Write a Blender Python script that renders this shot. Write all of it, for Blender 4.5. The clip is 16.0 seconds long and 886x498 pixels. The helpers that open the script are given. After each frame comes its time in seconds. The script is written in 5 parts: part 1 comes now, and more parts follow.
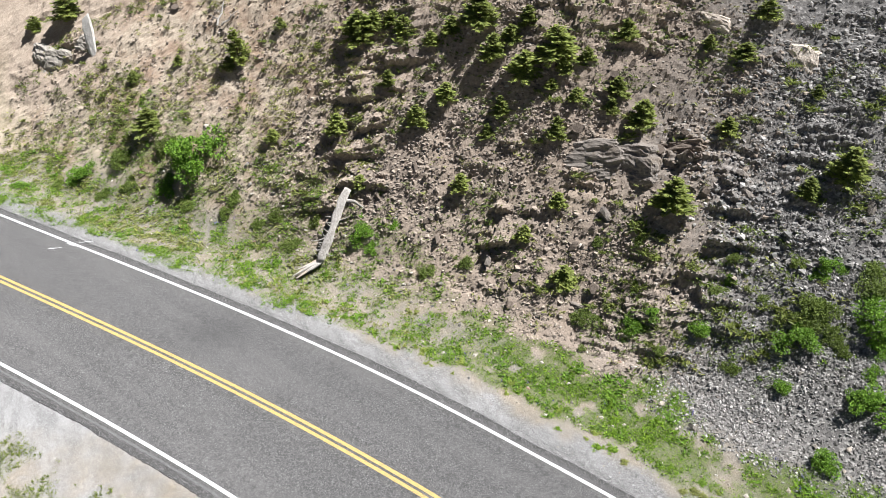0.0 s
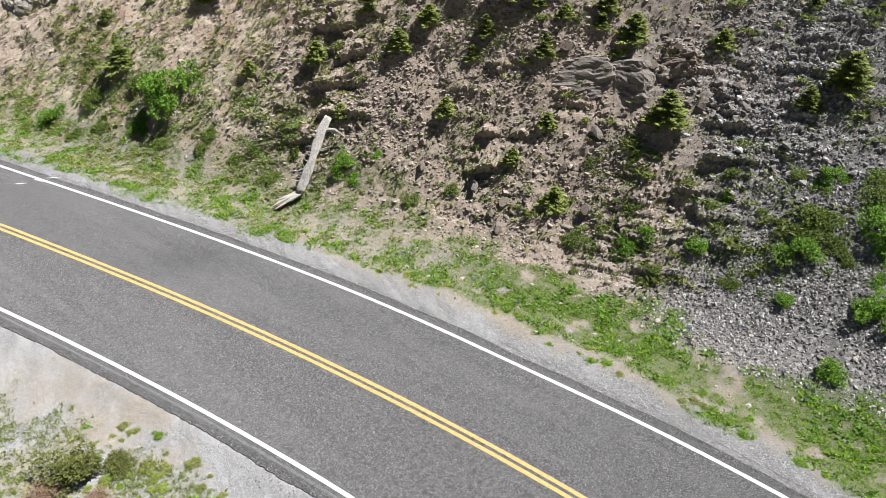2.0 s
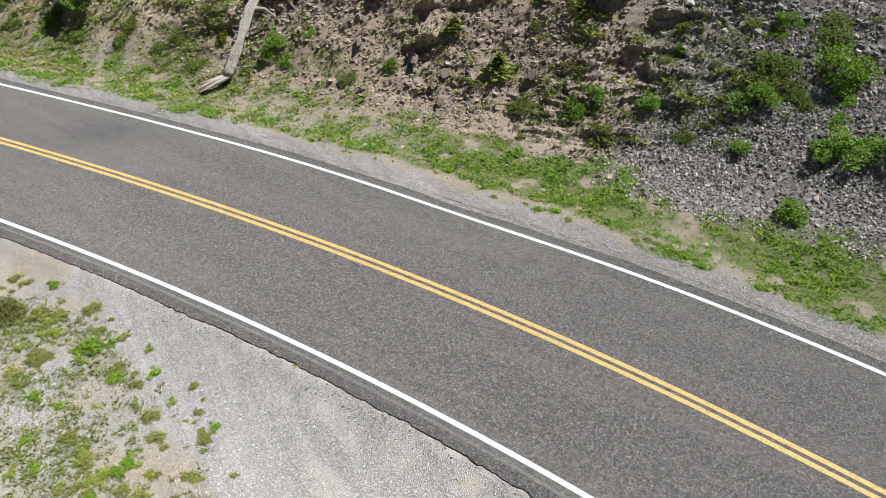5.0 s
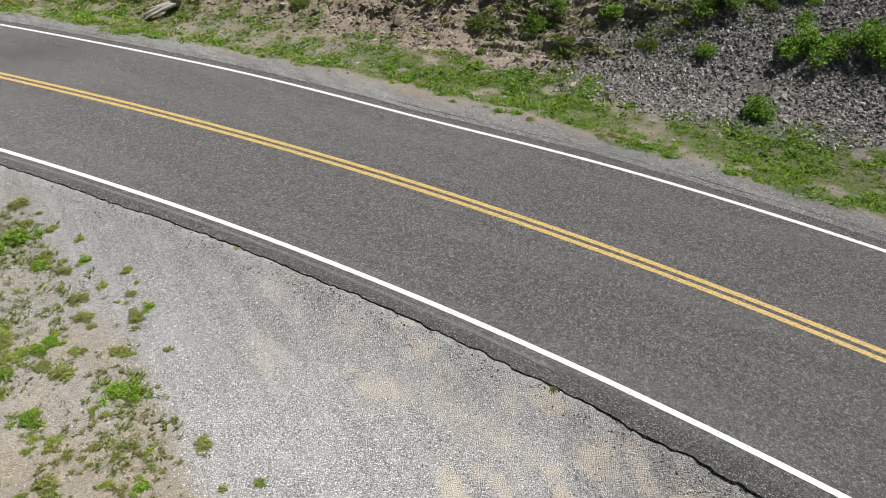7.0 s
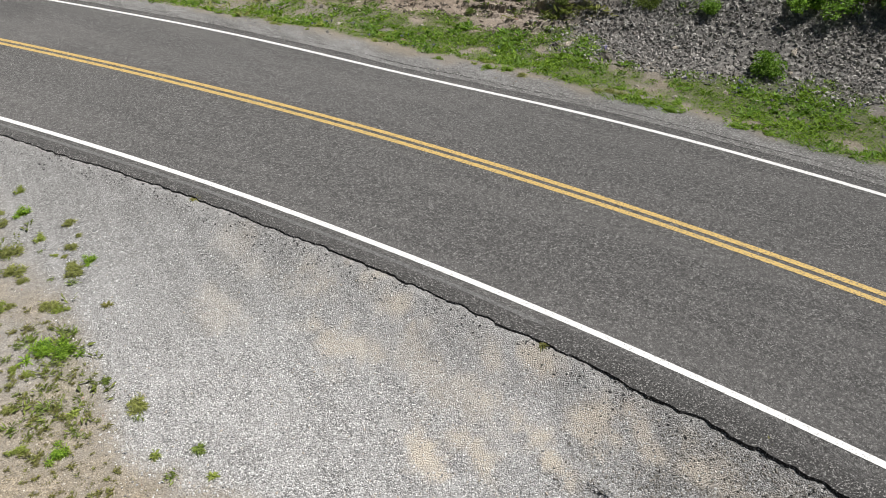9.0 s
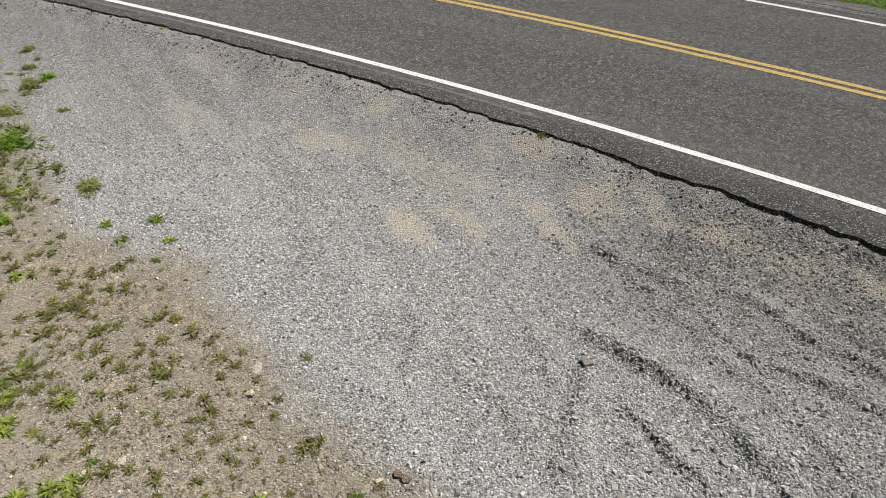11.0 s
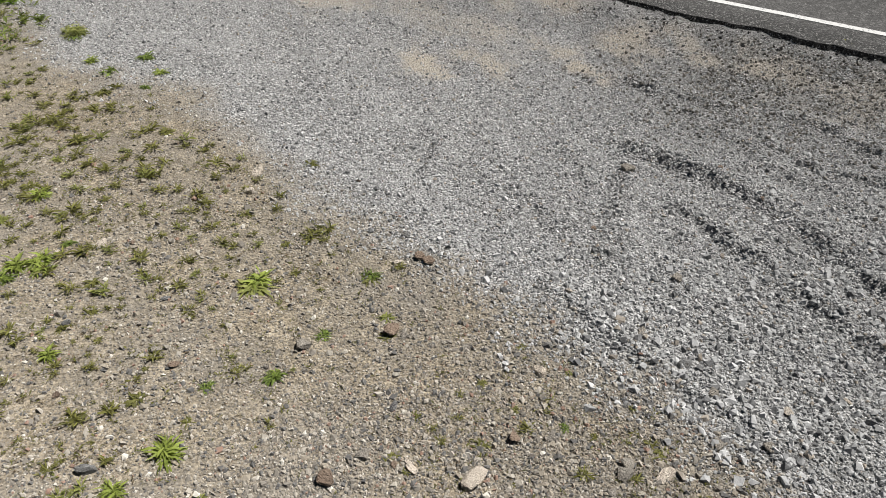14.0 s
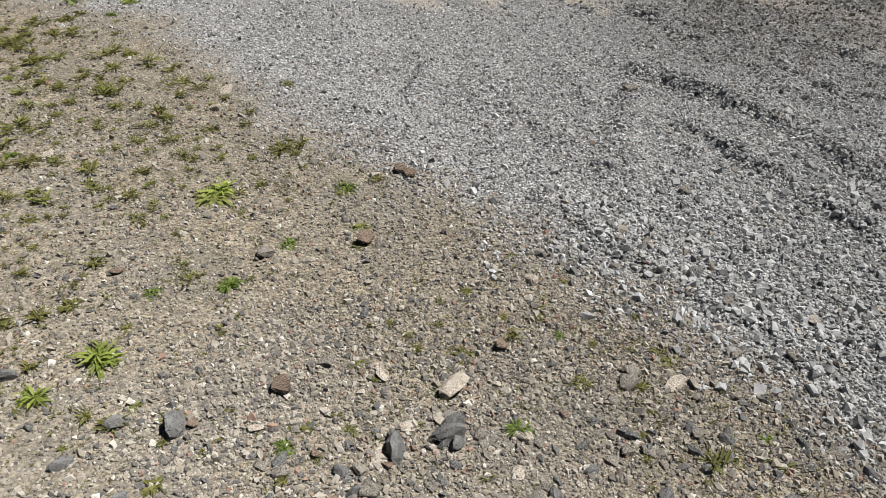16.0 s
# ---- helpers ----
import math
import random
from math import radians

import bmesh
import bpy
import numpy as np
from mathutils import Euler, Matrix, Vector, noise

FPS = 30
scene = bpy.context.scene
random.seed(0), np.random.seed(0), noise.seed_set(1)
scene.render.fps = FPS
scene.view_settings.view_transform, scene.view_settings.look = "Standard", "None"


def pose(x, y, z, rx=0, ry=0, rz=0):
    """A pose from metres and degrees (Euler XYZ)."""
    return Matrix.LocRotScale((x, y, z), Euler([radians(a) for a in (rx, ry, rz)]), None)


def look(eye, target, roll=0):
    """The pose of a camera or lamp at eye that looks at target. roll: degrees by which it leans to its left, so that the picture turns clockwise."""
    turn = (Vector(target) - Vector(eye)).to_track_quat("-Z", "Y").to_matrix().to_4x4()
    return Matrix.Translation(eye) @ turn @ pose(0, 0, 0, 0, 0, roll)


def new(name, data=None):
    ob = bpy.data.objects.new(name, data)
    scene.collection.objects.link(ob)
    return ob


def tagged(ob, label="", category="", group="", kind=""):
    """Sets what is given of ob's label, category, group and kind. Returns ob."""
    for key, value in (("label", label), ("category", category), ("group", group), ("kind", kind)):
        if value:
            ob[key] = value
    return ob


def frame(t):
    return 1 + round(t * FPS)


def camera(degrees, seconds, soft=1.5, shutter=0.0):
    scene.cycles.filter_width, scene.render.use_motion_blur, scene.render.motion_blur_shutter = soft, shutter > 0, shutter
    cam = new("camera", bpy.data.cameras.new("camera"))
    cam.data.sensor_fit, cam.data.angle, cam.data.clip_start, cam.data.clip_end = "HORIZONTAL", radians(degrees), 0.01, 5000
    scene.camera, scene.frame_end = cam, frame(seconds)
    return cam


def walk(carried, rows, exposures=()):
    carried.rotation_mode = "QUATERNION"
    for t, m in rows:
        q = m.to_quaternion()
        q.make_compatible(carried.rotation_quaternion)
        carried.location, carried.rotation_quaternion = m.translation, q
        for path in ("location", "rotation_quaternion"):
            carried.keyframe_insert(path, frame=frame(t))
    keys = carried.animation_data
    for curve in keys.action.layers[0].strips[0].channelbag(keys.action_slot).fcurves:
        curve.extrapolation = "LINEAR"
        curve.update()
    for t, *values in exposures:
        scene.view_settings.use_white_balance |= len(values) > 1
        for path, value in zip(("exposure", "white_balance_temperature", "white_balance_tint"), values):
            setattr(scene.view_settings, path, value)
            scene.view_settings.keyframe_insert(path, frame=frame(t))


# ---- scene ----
cam = camera(63.0, 16.0, soft=0.55)
# seconds, eye, heading to the left, pitch, lean
PATH = [
    (0.0, -0.119, 0.662, 17.234, 2.57, -34.86, -0.17),
    (0.5, -0.071, 0.520, 16.504, 2.47, -34.83, -0.22),
    (1.0, -0.036, 0.376, 15.756, 2.26, -34.80, -0.19),
    (1.5, 0.004, 0.247, 15.036, 1.95, -34.78, -0.15),
    (2.0, 0.089, 0.073, 14.278, 1.67, -34.69, -0.16),
    (2.5, 0.205, -0.070, 13.549, 1.23, -34.62, -0.04),
    (3.0, 0.374, -0.233, 12.810, 0.89, -34.59, -0.05),
    (3.2, 0.382, -0.334, 12.577, 0.57, -34.63, -0.01),
    (5.3, 0.893, -0.936, 9.605, -2.25, -35.07, 0.43),
    (5.5, 0.927, -1.025, 9.285, -2.59, -35.02, 0.45),
    (6.0, 1.025, -1.222, 8.597, -3.59, -35.07, 0.60),
    (6.5, 1.147, -1.433, 7.928, -4.28, -35.16, 0.62),
    (7.0, 1.195, -1.458, 7.736, -4.28, -35.29, 0.55),
    (7.5, 1.246, -1.216, 7.708, -4.34, -35.27, 0.55),
    (8.0, 1.350, -0.826, 7.553, -4.47, -35.08, 0.65),
    (8.2, 1.390, -0.766, 7.323, -4.51, -35.07, 0.67),
    (10.3, 1.679, -1.359, 4.751, -4.51, -35.51, 0.81),
    (10.5, 1.670, -1.434, 4.511, -4.64, -35.58, 0.90),
    (11.0, 1.638, -1.588, 3.880, -4.68, -35.53, 0.92),
    (11.5, 1.578, -1.679, 3.534, -4.86, -35.50, 1.12),
    (12.0, 1.483, -1.716, 3.523, -4.88, -35.50, 1.17),
    (12.5, 1.447, -1.768, 3.248, -4.80, -35.42, 1.14),
    (13.0, 1.467, -1.832, 2.817, -4.74, -35.48, 1.07),
    (13.5, 1.469, -1.870, 2.588, -4.82, -35.59, 1.11),
    (14.0, 1.468, -1.900, 2.384, -4.85, -35.46, 1.20),
    (14.5, 1.496, -1.895, 2.154, -4.93, -35.59, 1.24),
    (15.0, 1.514, -1.878, 2.080, -4.98, -35.63, 1.26),
    (15.5, 1.528, -1.850, 1.973, -5.04, -35.62, 1.32),
    (16.0, 1.562, -1.836, 1.819, -5.00, -35.83, 1.32),
]
EXPOSURES = [(0.0, 1.10, 6150, 12), (3.0, 0.94, 6200, 12), (5.5, 0.72, 6400, 11), (7.0, 0.49, 6400, 11), (8.0, 0.54, 6400, 11), (11.0, 0.26, 6550, 10), (16.0, 0.40, 6450, 10)]
walk(cam, [(t, pose(x, y, z, 90 + pitch, 0, yaw) @ pose(0, 0, 0, 0, 0, lean)) for t, x, y, z, yaw, pitch, lean in PATH], EXPOSURES)

# ---- light ----
SUN = Vector((0.45, 0.03, 0.89)).normalized()
sun = new("sun", bpy.data.lights.new("sun", "SUN"))
sun.data.energy, sun.data.angle, sun.data.color = 5.5, radians(0.55), (1.0, 0.97, 0.925)
sun.matrix_world = look(SUN * 60, (0, 0, 0))
world = bpy.data.worlds.new("sky")
scene.world = world
world.use_nodes = True
sky = world.node_tree.nodes.new("ShaderNodeTexSky")
sky.sky_type, sky.sun_disc, sky.altitude = "NISHITA", False, 2200
sky.sun_elevation, sky.sun_rotation = math.asin(SUN.z), math.atan2(SUN.x, SUN.y)
world.node_tree.links.new(sky.outputs[0], world.node_tree.nodes["Background"].inputs[0])
world.node_tree.nodes["Background"].inputs[1].default_value = 0.013

# ---- the lie of the land: d is the distance outward from the middle of the road, which is an arc ----
CX, CY, RADIUS = -62.27, -81.97, 113.04


def lattice(ix, iy, seed):
    h = (ix.astype(np.int64) * 374761393 + iy.astype(np.int64) * 668265263 + seed * 1442695041) & 0xFFFFFFFF
    h = ((h ^ (h >> 13)) * 1274126177) & 0xFFFFFFFF
    return ((h ^ (h >> 16)) & 0xFFFF) / 65535.0


def vnoise(x, y, seed=0):
    ix, iy = np.floor(x), np.floor(y)
    fx, fy = x - ix, y - iy
    fx, fy = fx * fx * (3 - 2 * fx), fy * fy * (3 - 2 * fy)
    a, b = lattice(ix, iy, seed), lattice(ix + 1, iy, seed)
    c, e = lattice(ix, iy + 1, seed), lattice(ix + 1, iy + 1, seed)
    return (a * (1 - fx) + b * fx) * (1 - fy) + (c * (1 - fx) + e * fx) * fy


def fbm(x, y, size, octaves=4, seed=0):
    """Noise from -1 to 1 whose largest forms are about size metres across."""
    total, gain, norm = 0.0, 1.0, 0.0
    for k in range(octaves):
        f = 2.03**k / size
        total = total + gain * (2 * vnoise(x * f + 17.3 * k, y * f - 9.1 * k, seed + k) - 1)
        norm, gain = norm + gain, gain * 0.5
    return total / norm


def cells(x, y, size, seed=0):
    """Blocky noise: the value of the nearest of scattered seeds, and how near the next one is, and how far up its cell a place lies."""
    x, y = x / size, y / size
    ix, iy = np.floor(x), np.floor(y)
    best, second = np.full(x.shape, 9.0), np.full(x.shape, 9.0)
    value, over = np.zeros(x.shape), np.zeros(x.shape)
    for dx in (-1, 0, 1):
        for dy in (-1, 0, 1):
            jx, jy = ix + dx, iy + dy
            px, py = jx + lattice(jx, jy, seed), jy + lattice(jx, jy, seed + 7)
            far = (x - px) ** 2 + (y - py) ** 2
            near = far < best
            second = np.where(near, best, np.minimum(second, far))
            value = np.where(near, lattice(jx, jy, seed + 13), value)
            over = np.where(near, np.clip((y - py) + 0.5, 0, 1), over)
            best = np.where(near, far, best)
    return value, np.sqrt(second) - np.sqrt(best), over


def ramp(v, lo, hi):
    u = np.clip((v - lo) / (hi - lo), 0, 1)
    return u * u * (3 - 2 * u)


def bend(a):
    """How far the road's middle strays from the arc."""
    u = np.clip((a - 58) / 10, -1.2, 1.6)
    return -0.012 - 0.193 * u - 0.37 * u**2 + 0.783 * u**3


def road_frame(x, y):
    """Angle round the road's centre in degrees (larger to the left) and distance outward from the road's middle."""
    a = np.degrees(np.arctan2(y - CY, x - CX))
    return a, np.hypot(x - CX, y - CY) - RADIUS - bend(a)


def on_road(a, d):
    r = RADIUS + bend(a) + d
    return CX + r * np.cos(np.radians(a)), CY + r * np.sin(np.radians(a))


def road_z(a, d):
    """The road's height: nearly level across, with a slight sag along the outer lane."""
    return 0.27 - 0.003 * d - 0.10 * np.exp(-(((a - 56.4) / 1.9) ** 2)) * ramp(d, 0.3, 3.2)


SOIL_EDGE = ((-9.0, 15.0), (-5.3, 10.3), (-3.5, 7.7), (-2.36, 5.97), (-1.42, 4.6), (-0.05, 3.5), (1.07, 2.0), (1.87, 1.2), (2.43, 0.5), (3.0, -0.45), (4.6, -2.5), (9.0, -9.0))
RUTS = (((3.22, 2.54), (3.75, 1.95), (4.14, 0.82), 0.081), ((3.26, 1.67), (3.50, 1.20), (3.80, 0.59), 0.056), ((3.46, 3.67), (3.99, 3.10), (4.06, 2.72), 0.046),
        ((4.24, 2.34), (4.60, 2.04), (5.05, 1.60), 0.056), ((4.55, 2.85), (4.99, 2.31), (5.31, 1.89), 0.050), ((4.98, 2.69), (5.23, 2.41), (5.60, 1.90), 0.037),
        ((3.02, 2.15), (2.85, 1.85), (2.70, 1.40), 0.056), ((1.75, 2.85), (1.76, 2.60), (1.74, 2.35), 0.031), ((2.74, 2.62), (2.71, 2.40), (2.70, 2.15), 0.031),
        ((2.16, 2.09), (2.30, 1.90), (2.40, 1.71), 0.031), ((2.36, 0.95), (2.56, 0.68), (2.90, 0.18), 0.031), ((3.62, 3.40), (4.05, 2.30), (4.50, 1.30), 0.031))


def soil_side(x, y):
    """How far a place lies on the soil's side of the edge of the gravel, roughly in metres."""
    ex, ey = np.array(SOIL_EDGE).T
    return (np.interp(x, ex, ey) - y) * 0.72 + 0.20 * fbm(x, y, 0.9, 4, 41) + 0.16 * fbm(x, y, 0.22, 3, 42)


def hill_masks(x, y, a, d):
    wob = fbm(x, y, 5.0, 3, 71)
    rock = ramp(a, 53.5, 56.0) * (1 - ramp(a, 62.2, 64.5)) * ramp(d + 1.2 * wob, 6.2, 7.6)
    rock = np.maximum(rock, (1 - ramp(a, 54.5, 56.5)) * ramp(d + 2.0 * wob, 13.2, 15.0))
    rock = np.maximum(rock, 0.7 * ramp(a, 69.0, 70.5) * ramp(d, 8.5, 10.0))
    grey = 1 - ramp(a + 1.3 * wob - 0.1 * (d - 12), 55.0, 57.6)
    scree = (1 - ramp(a + 1.0 * wob, 54.6, 56.4)) * (1 - ramp(d + 1.5 * wob, 12.5, 14.5)) * ramp(d, 6.5, 7.3)
    return rock, grey, scree


def height(x, y):
    """The smooth lie of the land."""
    a, d = road_frame(x, y)
    wide = fbm(x, y, 3.0, 3, 5)
    # the turnout, a little lower than the road and rising to its broken edge
    lip = np.interp(a, [50, 53, 56, 60], [0.235, 0.252, 0.268, 0.272])
    near = lip * np.exp(-np.clip(-3.6 - d, 0, 50) / 0.75) + 0.03 * wide * ramp(-d, 3.7, 5.0)
    # the shoulder, the shallow ditch and the slope
    at = [50, 53, 55.4, 57, 58.5, 60, 61.5, 63, 64.5, 66, 68, 71, 74]
    toe = np.interp(a, at, [8.6, 8.3, 8.6, 8.4, 8.2, 8.0, 7.5, 7.2, 6.9, 6.6, 6.4, 7.6, 8.0])
    steep = np.interp(a, at, [0.68, 0.73, 0.86, 0.98, 1.15, 1.28, 1.17, 1.15, 1.06, 1.04, 0.88, 0.92, 0.9])
    far = 0.16 - 0.26 * ramp(d, 3.8, 6.2) + 0.05 * wide * ramp(d, 4.0, 6.0)
    rise = np.log1p(np.exp(np.clip((d - toe) * 2.2, -30, 60))) / 2.2 * steep
    rise = np.where(rise > 14, 14 + 45 * (1 - np.exp(-(rise - 14) / 45)), rise)
    rise = rise * ramp(a, -20, 20) * (1 - ramp(a, 105, 135))
    z = np.where(d < 0, near, far + rise)
    # the bed under the road and its shoulder
    bed = road_z(a, np.clip(d, -3.9, 3.9)) - 0.04 + 0.036 * ramp(d, 3.38, 3.52)
    under = ramp(d, -3.56, -3.42) * (1 - ramp(d, 3.6, 4.8))
    return z * (1 - under) + bed * under


def ledges(s, w, long, thick, seed):
    """Broken beds of rock: each stands out along its lower edge and its left end, and fades upward and to the right."""
    q = w / thick + 0.35 * fbm(s, w, 1.7 * long, 3, seed + 1)
    k = np.floor(q)
    p = s / long + lattice(k, k * 0 + 3, seed + 2) * 5 + 0.25 * fbm(s, w, 0.9 * long, 3, seed + 3)
    j = np.floor(p)
    f, g = q - k, p - j
    return ramp(lattice(j, k, seed), 0.15, 0.95) * ramp(f, 0.0, 0.07) * (1 - 0.9 * f) * ramp(g, 0.0, 0.06) * (1 - 0.65 * g)


def shards(x, y, size, seed):
    """Angular blocks: about every scattered seed a flat facet with a height and a lean of its own."""
    x, y = x / size, y / size
    ix, iy = np.floor(x), np.floor(y)
    best, out = np.full(np.shape(x), 9.0), np.zeros(np.shape(x))
    for dx in (-1, 0, 1):
        for dy in (-1, 0, 1):
            jx, jy = ix + dx, iy + dy
            ox, oy = x - jx - lattice(jx, jy, seed), y - jy - lattice(jx, jy, seed + 7)
            far = ox * ox + oy * oy
            facet = lattice(jx, jy, seed + 13) - 0.5 + 0.9 * (lattice(jx, jy, seed + 17) - 0.62) * ox + 0.9 * (lattice(jx, jy, seed + 19) - 0.7) * oy
            out = np.where(far < best, facet, out)
            best = np.minimum(best, far)
    return out


CRAGS = ((-5.6, 29.2, 1.6), (-4.7, 27.4, 1.5), (-1.2, 26.4, 1.6), (1.4, 25.6, 1.7), (4.2, 24.4, 1.8), (7.4, 24.6, 1.6), (-3.8, 25.9, 1.3), (0.6, 23.6, 1.3), (2.6, 23.6, 1.3), (-21.6, 37.0, 1.6), (6.0, 27.6, 1.8), (12.2, 23.4, 1.8), (-10.6, 32.2, 1.4))


def crag_mask(x, y):
    """Where solid rock stands out of the rubble of the slope."""
    own = np.zeros(np.shape(x))
    for cx, cy, r in CRAGS:
        own = np.maximum(own, 1 - np.hypot(x - cx, (y - cy) * 1.2) / r)
    return ramp(fbm(x, y, 3.2, 3, 29) + 0.9 * own, 0.06, 0.34)


def relief(x, y):
    """How far the surface stands out from the smooth land, along its normal."""
    a, d = road_frame(x, y)
    rock, grey, scree = hill_masks(x, y, a, d)
    on_slope = ramp(d, 7.2, 9.2)
    s, w = np.radians(a) * -RADIUS, d * 1.42
    out = 0.15 * fbm(s, w, 3.4, 3, 21) + 0.10 * (1 - 2 * np.abs(fbm(s, w, 1.3, 3, 25)))
    tilt = w - 0.42 * s
    crag = rock * crag_mask(x, y)
    big, mid, small = ledges(s, tilt + 0.3 * fbm(s, w, 1.6, 3, 27), 2.3, 1.25, 3), ledges(s, tilt + 0.2 * fbm(s, w, 0.8, 3, 28), 0.95, 0.46, 13), ledges(s, tilt, 0.42, 0.21, 23)
    chip, crack, lip = cells(s / 0.34, tilt / 0.20, 1.0, 5)
    jag = shards(s / 1.5 + 0.2 * fbm(s, w, 0.8, 2, 35), tilt, 0.62, 45)
    out = out + crag * (0.58 * big + 0.32 * mid + 0.12 * small + 0.22 * jag - 0.16)
    out = out + rock * (1 - crag) * (0.07 * mid + 0.05 * jag) + rock * 0.04 * (chip - 0.4) * (1 - 0.6 * lip) * ramp(crack, 0.0, 0.3)
    out = out + (1 - rock) * (0.05 * small + 0.05 * (chip - 0.4) + 0.04 * fbm(s, w, 0.5, 3, 37))
    out = out * (1 - 0.6 * scree) * on_slope
    # ridges that wheels have thrown up in the gravel
    flat = 0.012 * fbm(x, y, 0.5, 3, 9) * (1 - on_slope)
    out = out + flat * ramp(np.abs(d), 3.7, 4.0) + 0.03 * fbm(x, y, 0.22, 3, 11) * np.exp(-(((d + 3.7) / 0.22) ** 2))
    gravel = (1 - ramp(soil_side(x, y), -0.1, 0.15)) * ramp(-d, 3.7, 4.1)
    wobble = 0.12 * fbm(x, y, 0.45, 4, 77)
    broken = 0.35 + 0.65 * ramp(fbm(x, y, 0.16, 3, 79), -0.4, 0.3)
    for (x0, y0), (x1, y1), (x2, y2), high in RUTS:
        crest, ditch = np.zeros(np.shape(x)), np.zeros(np.shape(x))
        for (px, py), (qx, qy) in (((x0, y0), (x1, y1)), ((x1, y1), (x2, y2))):
            ux, uy = qx - px, qy - py
            run = np.hypot(ux, uy)
            along = np.clip(((x - px) * ux + (y - py) * uy) / run**2, 0, 1)
            across = ((x - px) * uy - (y - py) * ux) / run + wobble
            ends = np.exp(-((np.hypot(x - px - along * ux, y - py - along * uy) / 0.2) ** 2))
            crest = np.maximum(crest, ends * np.exp(-((across / np.where(across > 0, 0.05, 0.17)) ** 2)))
            ditch = np.maximum(ditch, ends * np.exp(-(((across - 0.10) / 0.06) ** 2)))
        out = out + gravel * high * broken * (1.0 * crest - 0.35 * ditch)
    return out


def land(x, y):
    """Places on the surface over the plan's points x, y."""
    z, e = height(x, y), 0.05
    nx, ny = (height(x - e, y) - height(x + e, y)) / (2 * e), (height(x, y - e) - height(x, y + e)) / (2 * e)
    size = np.sqrt(nx * nx + ny * ny + 1)
    out = relief(x, y)
    return np.stack([x + out * nx / size, y + out * ny / size, z + out / size], -1)

# ---- materials ----
def mat(name, rough=0.9, spec=0.3):
    m = bpy.data.materials.new(name)
    m.use_nodes = True
    b = m.node_tree.nodes["Principled BSDF"]
    b.inputs["Roughness"].default_value = rough
    b.inputs["Specular IOR Level"].default_value = spec
    b.inputs["Diffuse Roughness"].default_value = 1.0 if rough > 0.7 else 0.4
    return m, m.node_tree, b


def node(nt, kind, ins=(), **props):
    n = nt.nodes.new("ShaderNode" + kind)
    for k, v in props.items():
        setattr_named(n, k, v)
    for k, v in dict(ins).items():
        if isinstance(v, bpy.types.NodeSocket):
            nt.links.new(v, n.inputs[k])
        else:
            n.inputs[k].default_value = v
    return n


def setattr_named(n, k, v):
    if k == "operation":
        n.operation = v
    elif k == "blend":
        n.blend_type = v
    elif k == "data_type":
        n.data_type = v
    elif k == "attribute":
        n.attribute_name = v
    elif k == "feature":
        n.feature = v


def place(nt):
    return node(nt, "TexCoord").outputs["Object"]


def grain(nt, size, detail=4.0, rough=0.6, co=None, feature=None):
    """Noise from 0 to 1 with forms of about size metres."""
    return node(nt, "TexNoise", {"Vector": co or place(nt), "Scale": 1.0 / size, "Detail": detail, "Roughness": rough}).outputs[0]


def drawn_out(nt, turn, times):
    """Places for a noise that is drawn out along one direction of the plan."""
    n = nt.nodes.new("ShaderNodeMapping")
    n.vector_type = "TEXTURE"
    n.inputs["Rotation"].default_value, n.inputs["Scale"].default_value = (0.0, 0.0, turn), (times, 1.0, 1.0)
    nt.links.new(place(nt), n.inputs["Vector"])
    return n.outputs[0]


def chips(nt, size, co=None, out="Color"):
    """Angular cells of about size metres, each with its own value."""
    return node(nt, "TexVoronoi", {"Vector": co or place(nt), "Scale": 1.0 / size}).outputs[out]


def curve(nt, value, lo, hi, a=0.0, b=1.0):
    return node(nt, "MapRange", {"Value": value, "From Min": lo, "From Max": hi, "To Min": a, "To Max": b}).outputs[0]


def blend(nt, f, a, b, kind="MIX"):
    n = nt.nodes.new("ShaderNodeMix")
    n.data_type, n.blend_type = "RGBA", kind
    for k, v in ((0, f), (6, a), (7, b)):
        if isinstance(v, bpy.types.NodeSocket):
            nt.links.new(v, n.inputs[k])
        else:
            n.inputs[k].default_value = (*v, 1.0) if isinstance(v, tuple) and len(v) == 3 else v
    return n.outputs[2]


def calc(nt, op, a, b=0.0):
    return node(nt, "Math", {0: a, 1: b}, operation=op).outputs[0]


def attr(nt, name):
    return node(nt, "Attribute", attribute=name).outputs["Fac"]


def finish(nt, b, colour, relief=None, depth=0.01, strength=1.0):
    if isinstance(colour, bpy.types.NodeSocket):
        nt.links.new(colour, b.inputs["Base Color"])
    else:
        b.inputs["Base Color"].default_value = (*colour, 1)
    if relief is not None:
        n = node(nt, "Bump", {"Height": relief, "Distance": depth, "Strength": strength})
        nt.links.new(n.outputs[0], b.inputs["Normal"])


def speckled(nt, size, dark, mid, light):
    """Loose stones of about size metres in three tones."""
    v = node(nt, "SeparateColor", {0: chips(nt, size)}).outputs[0]
    c = blend(nt, curve(nt, v, 0.15, 0.6), dark, mid)
    return blend(nt, curve(nt, v, 0.8, 0.97), c, light)


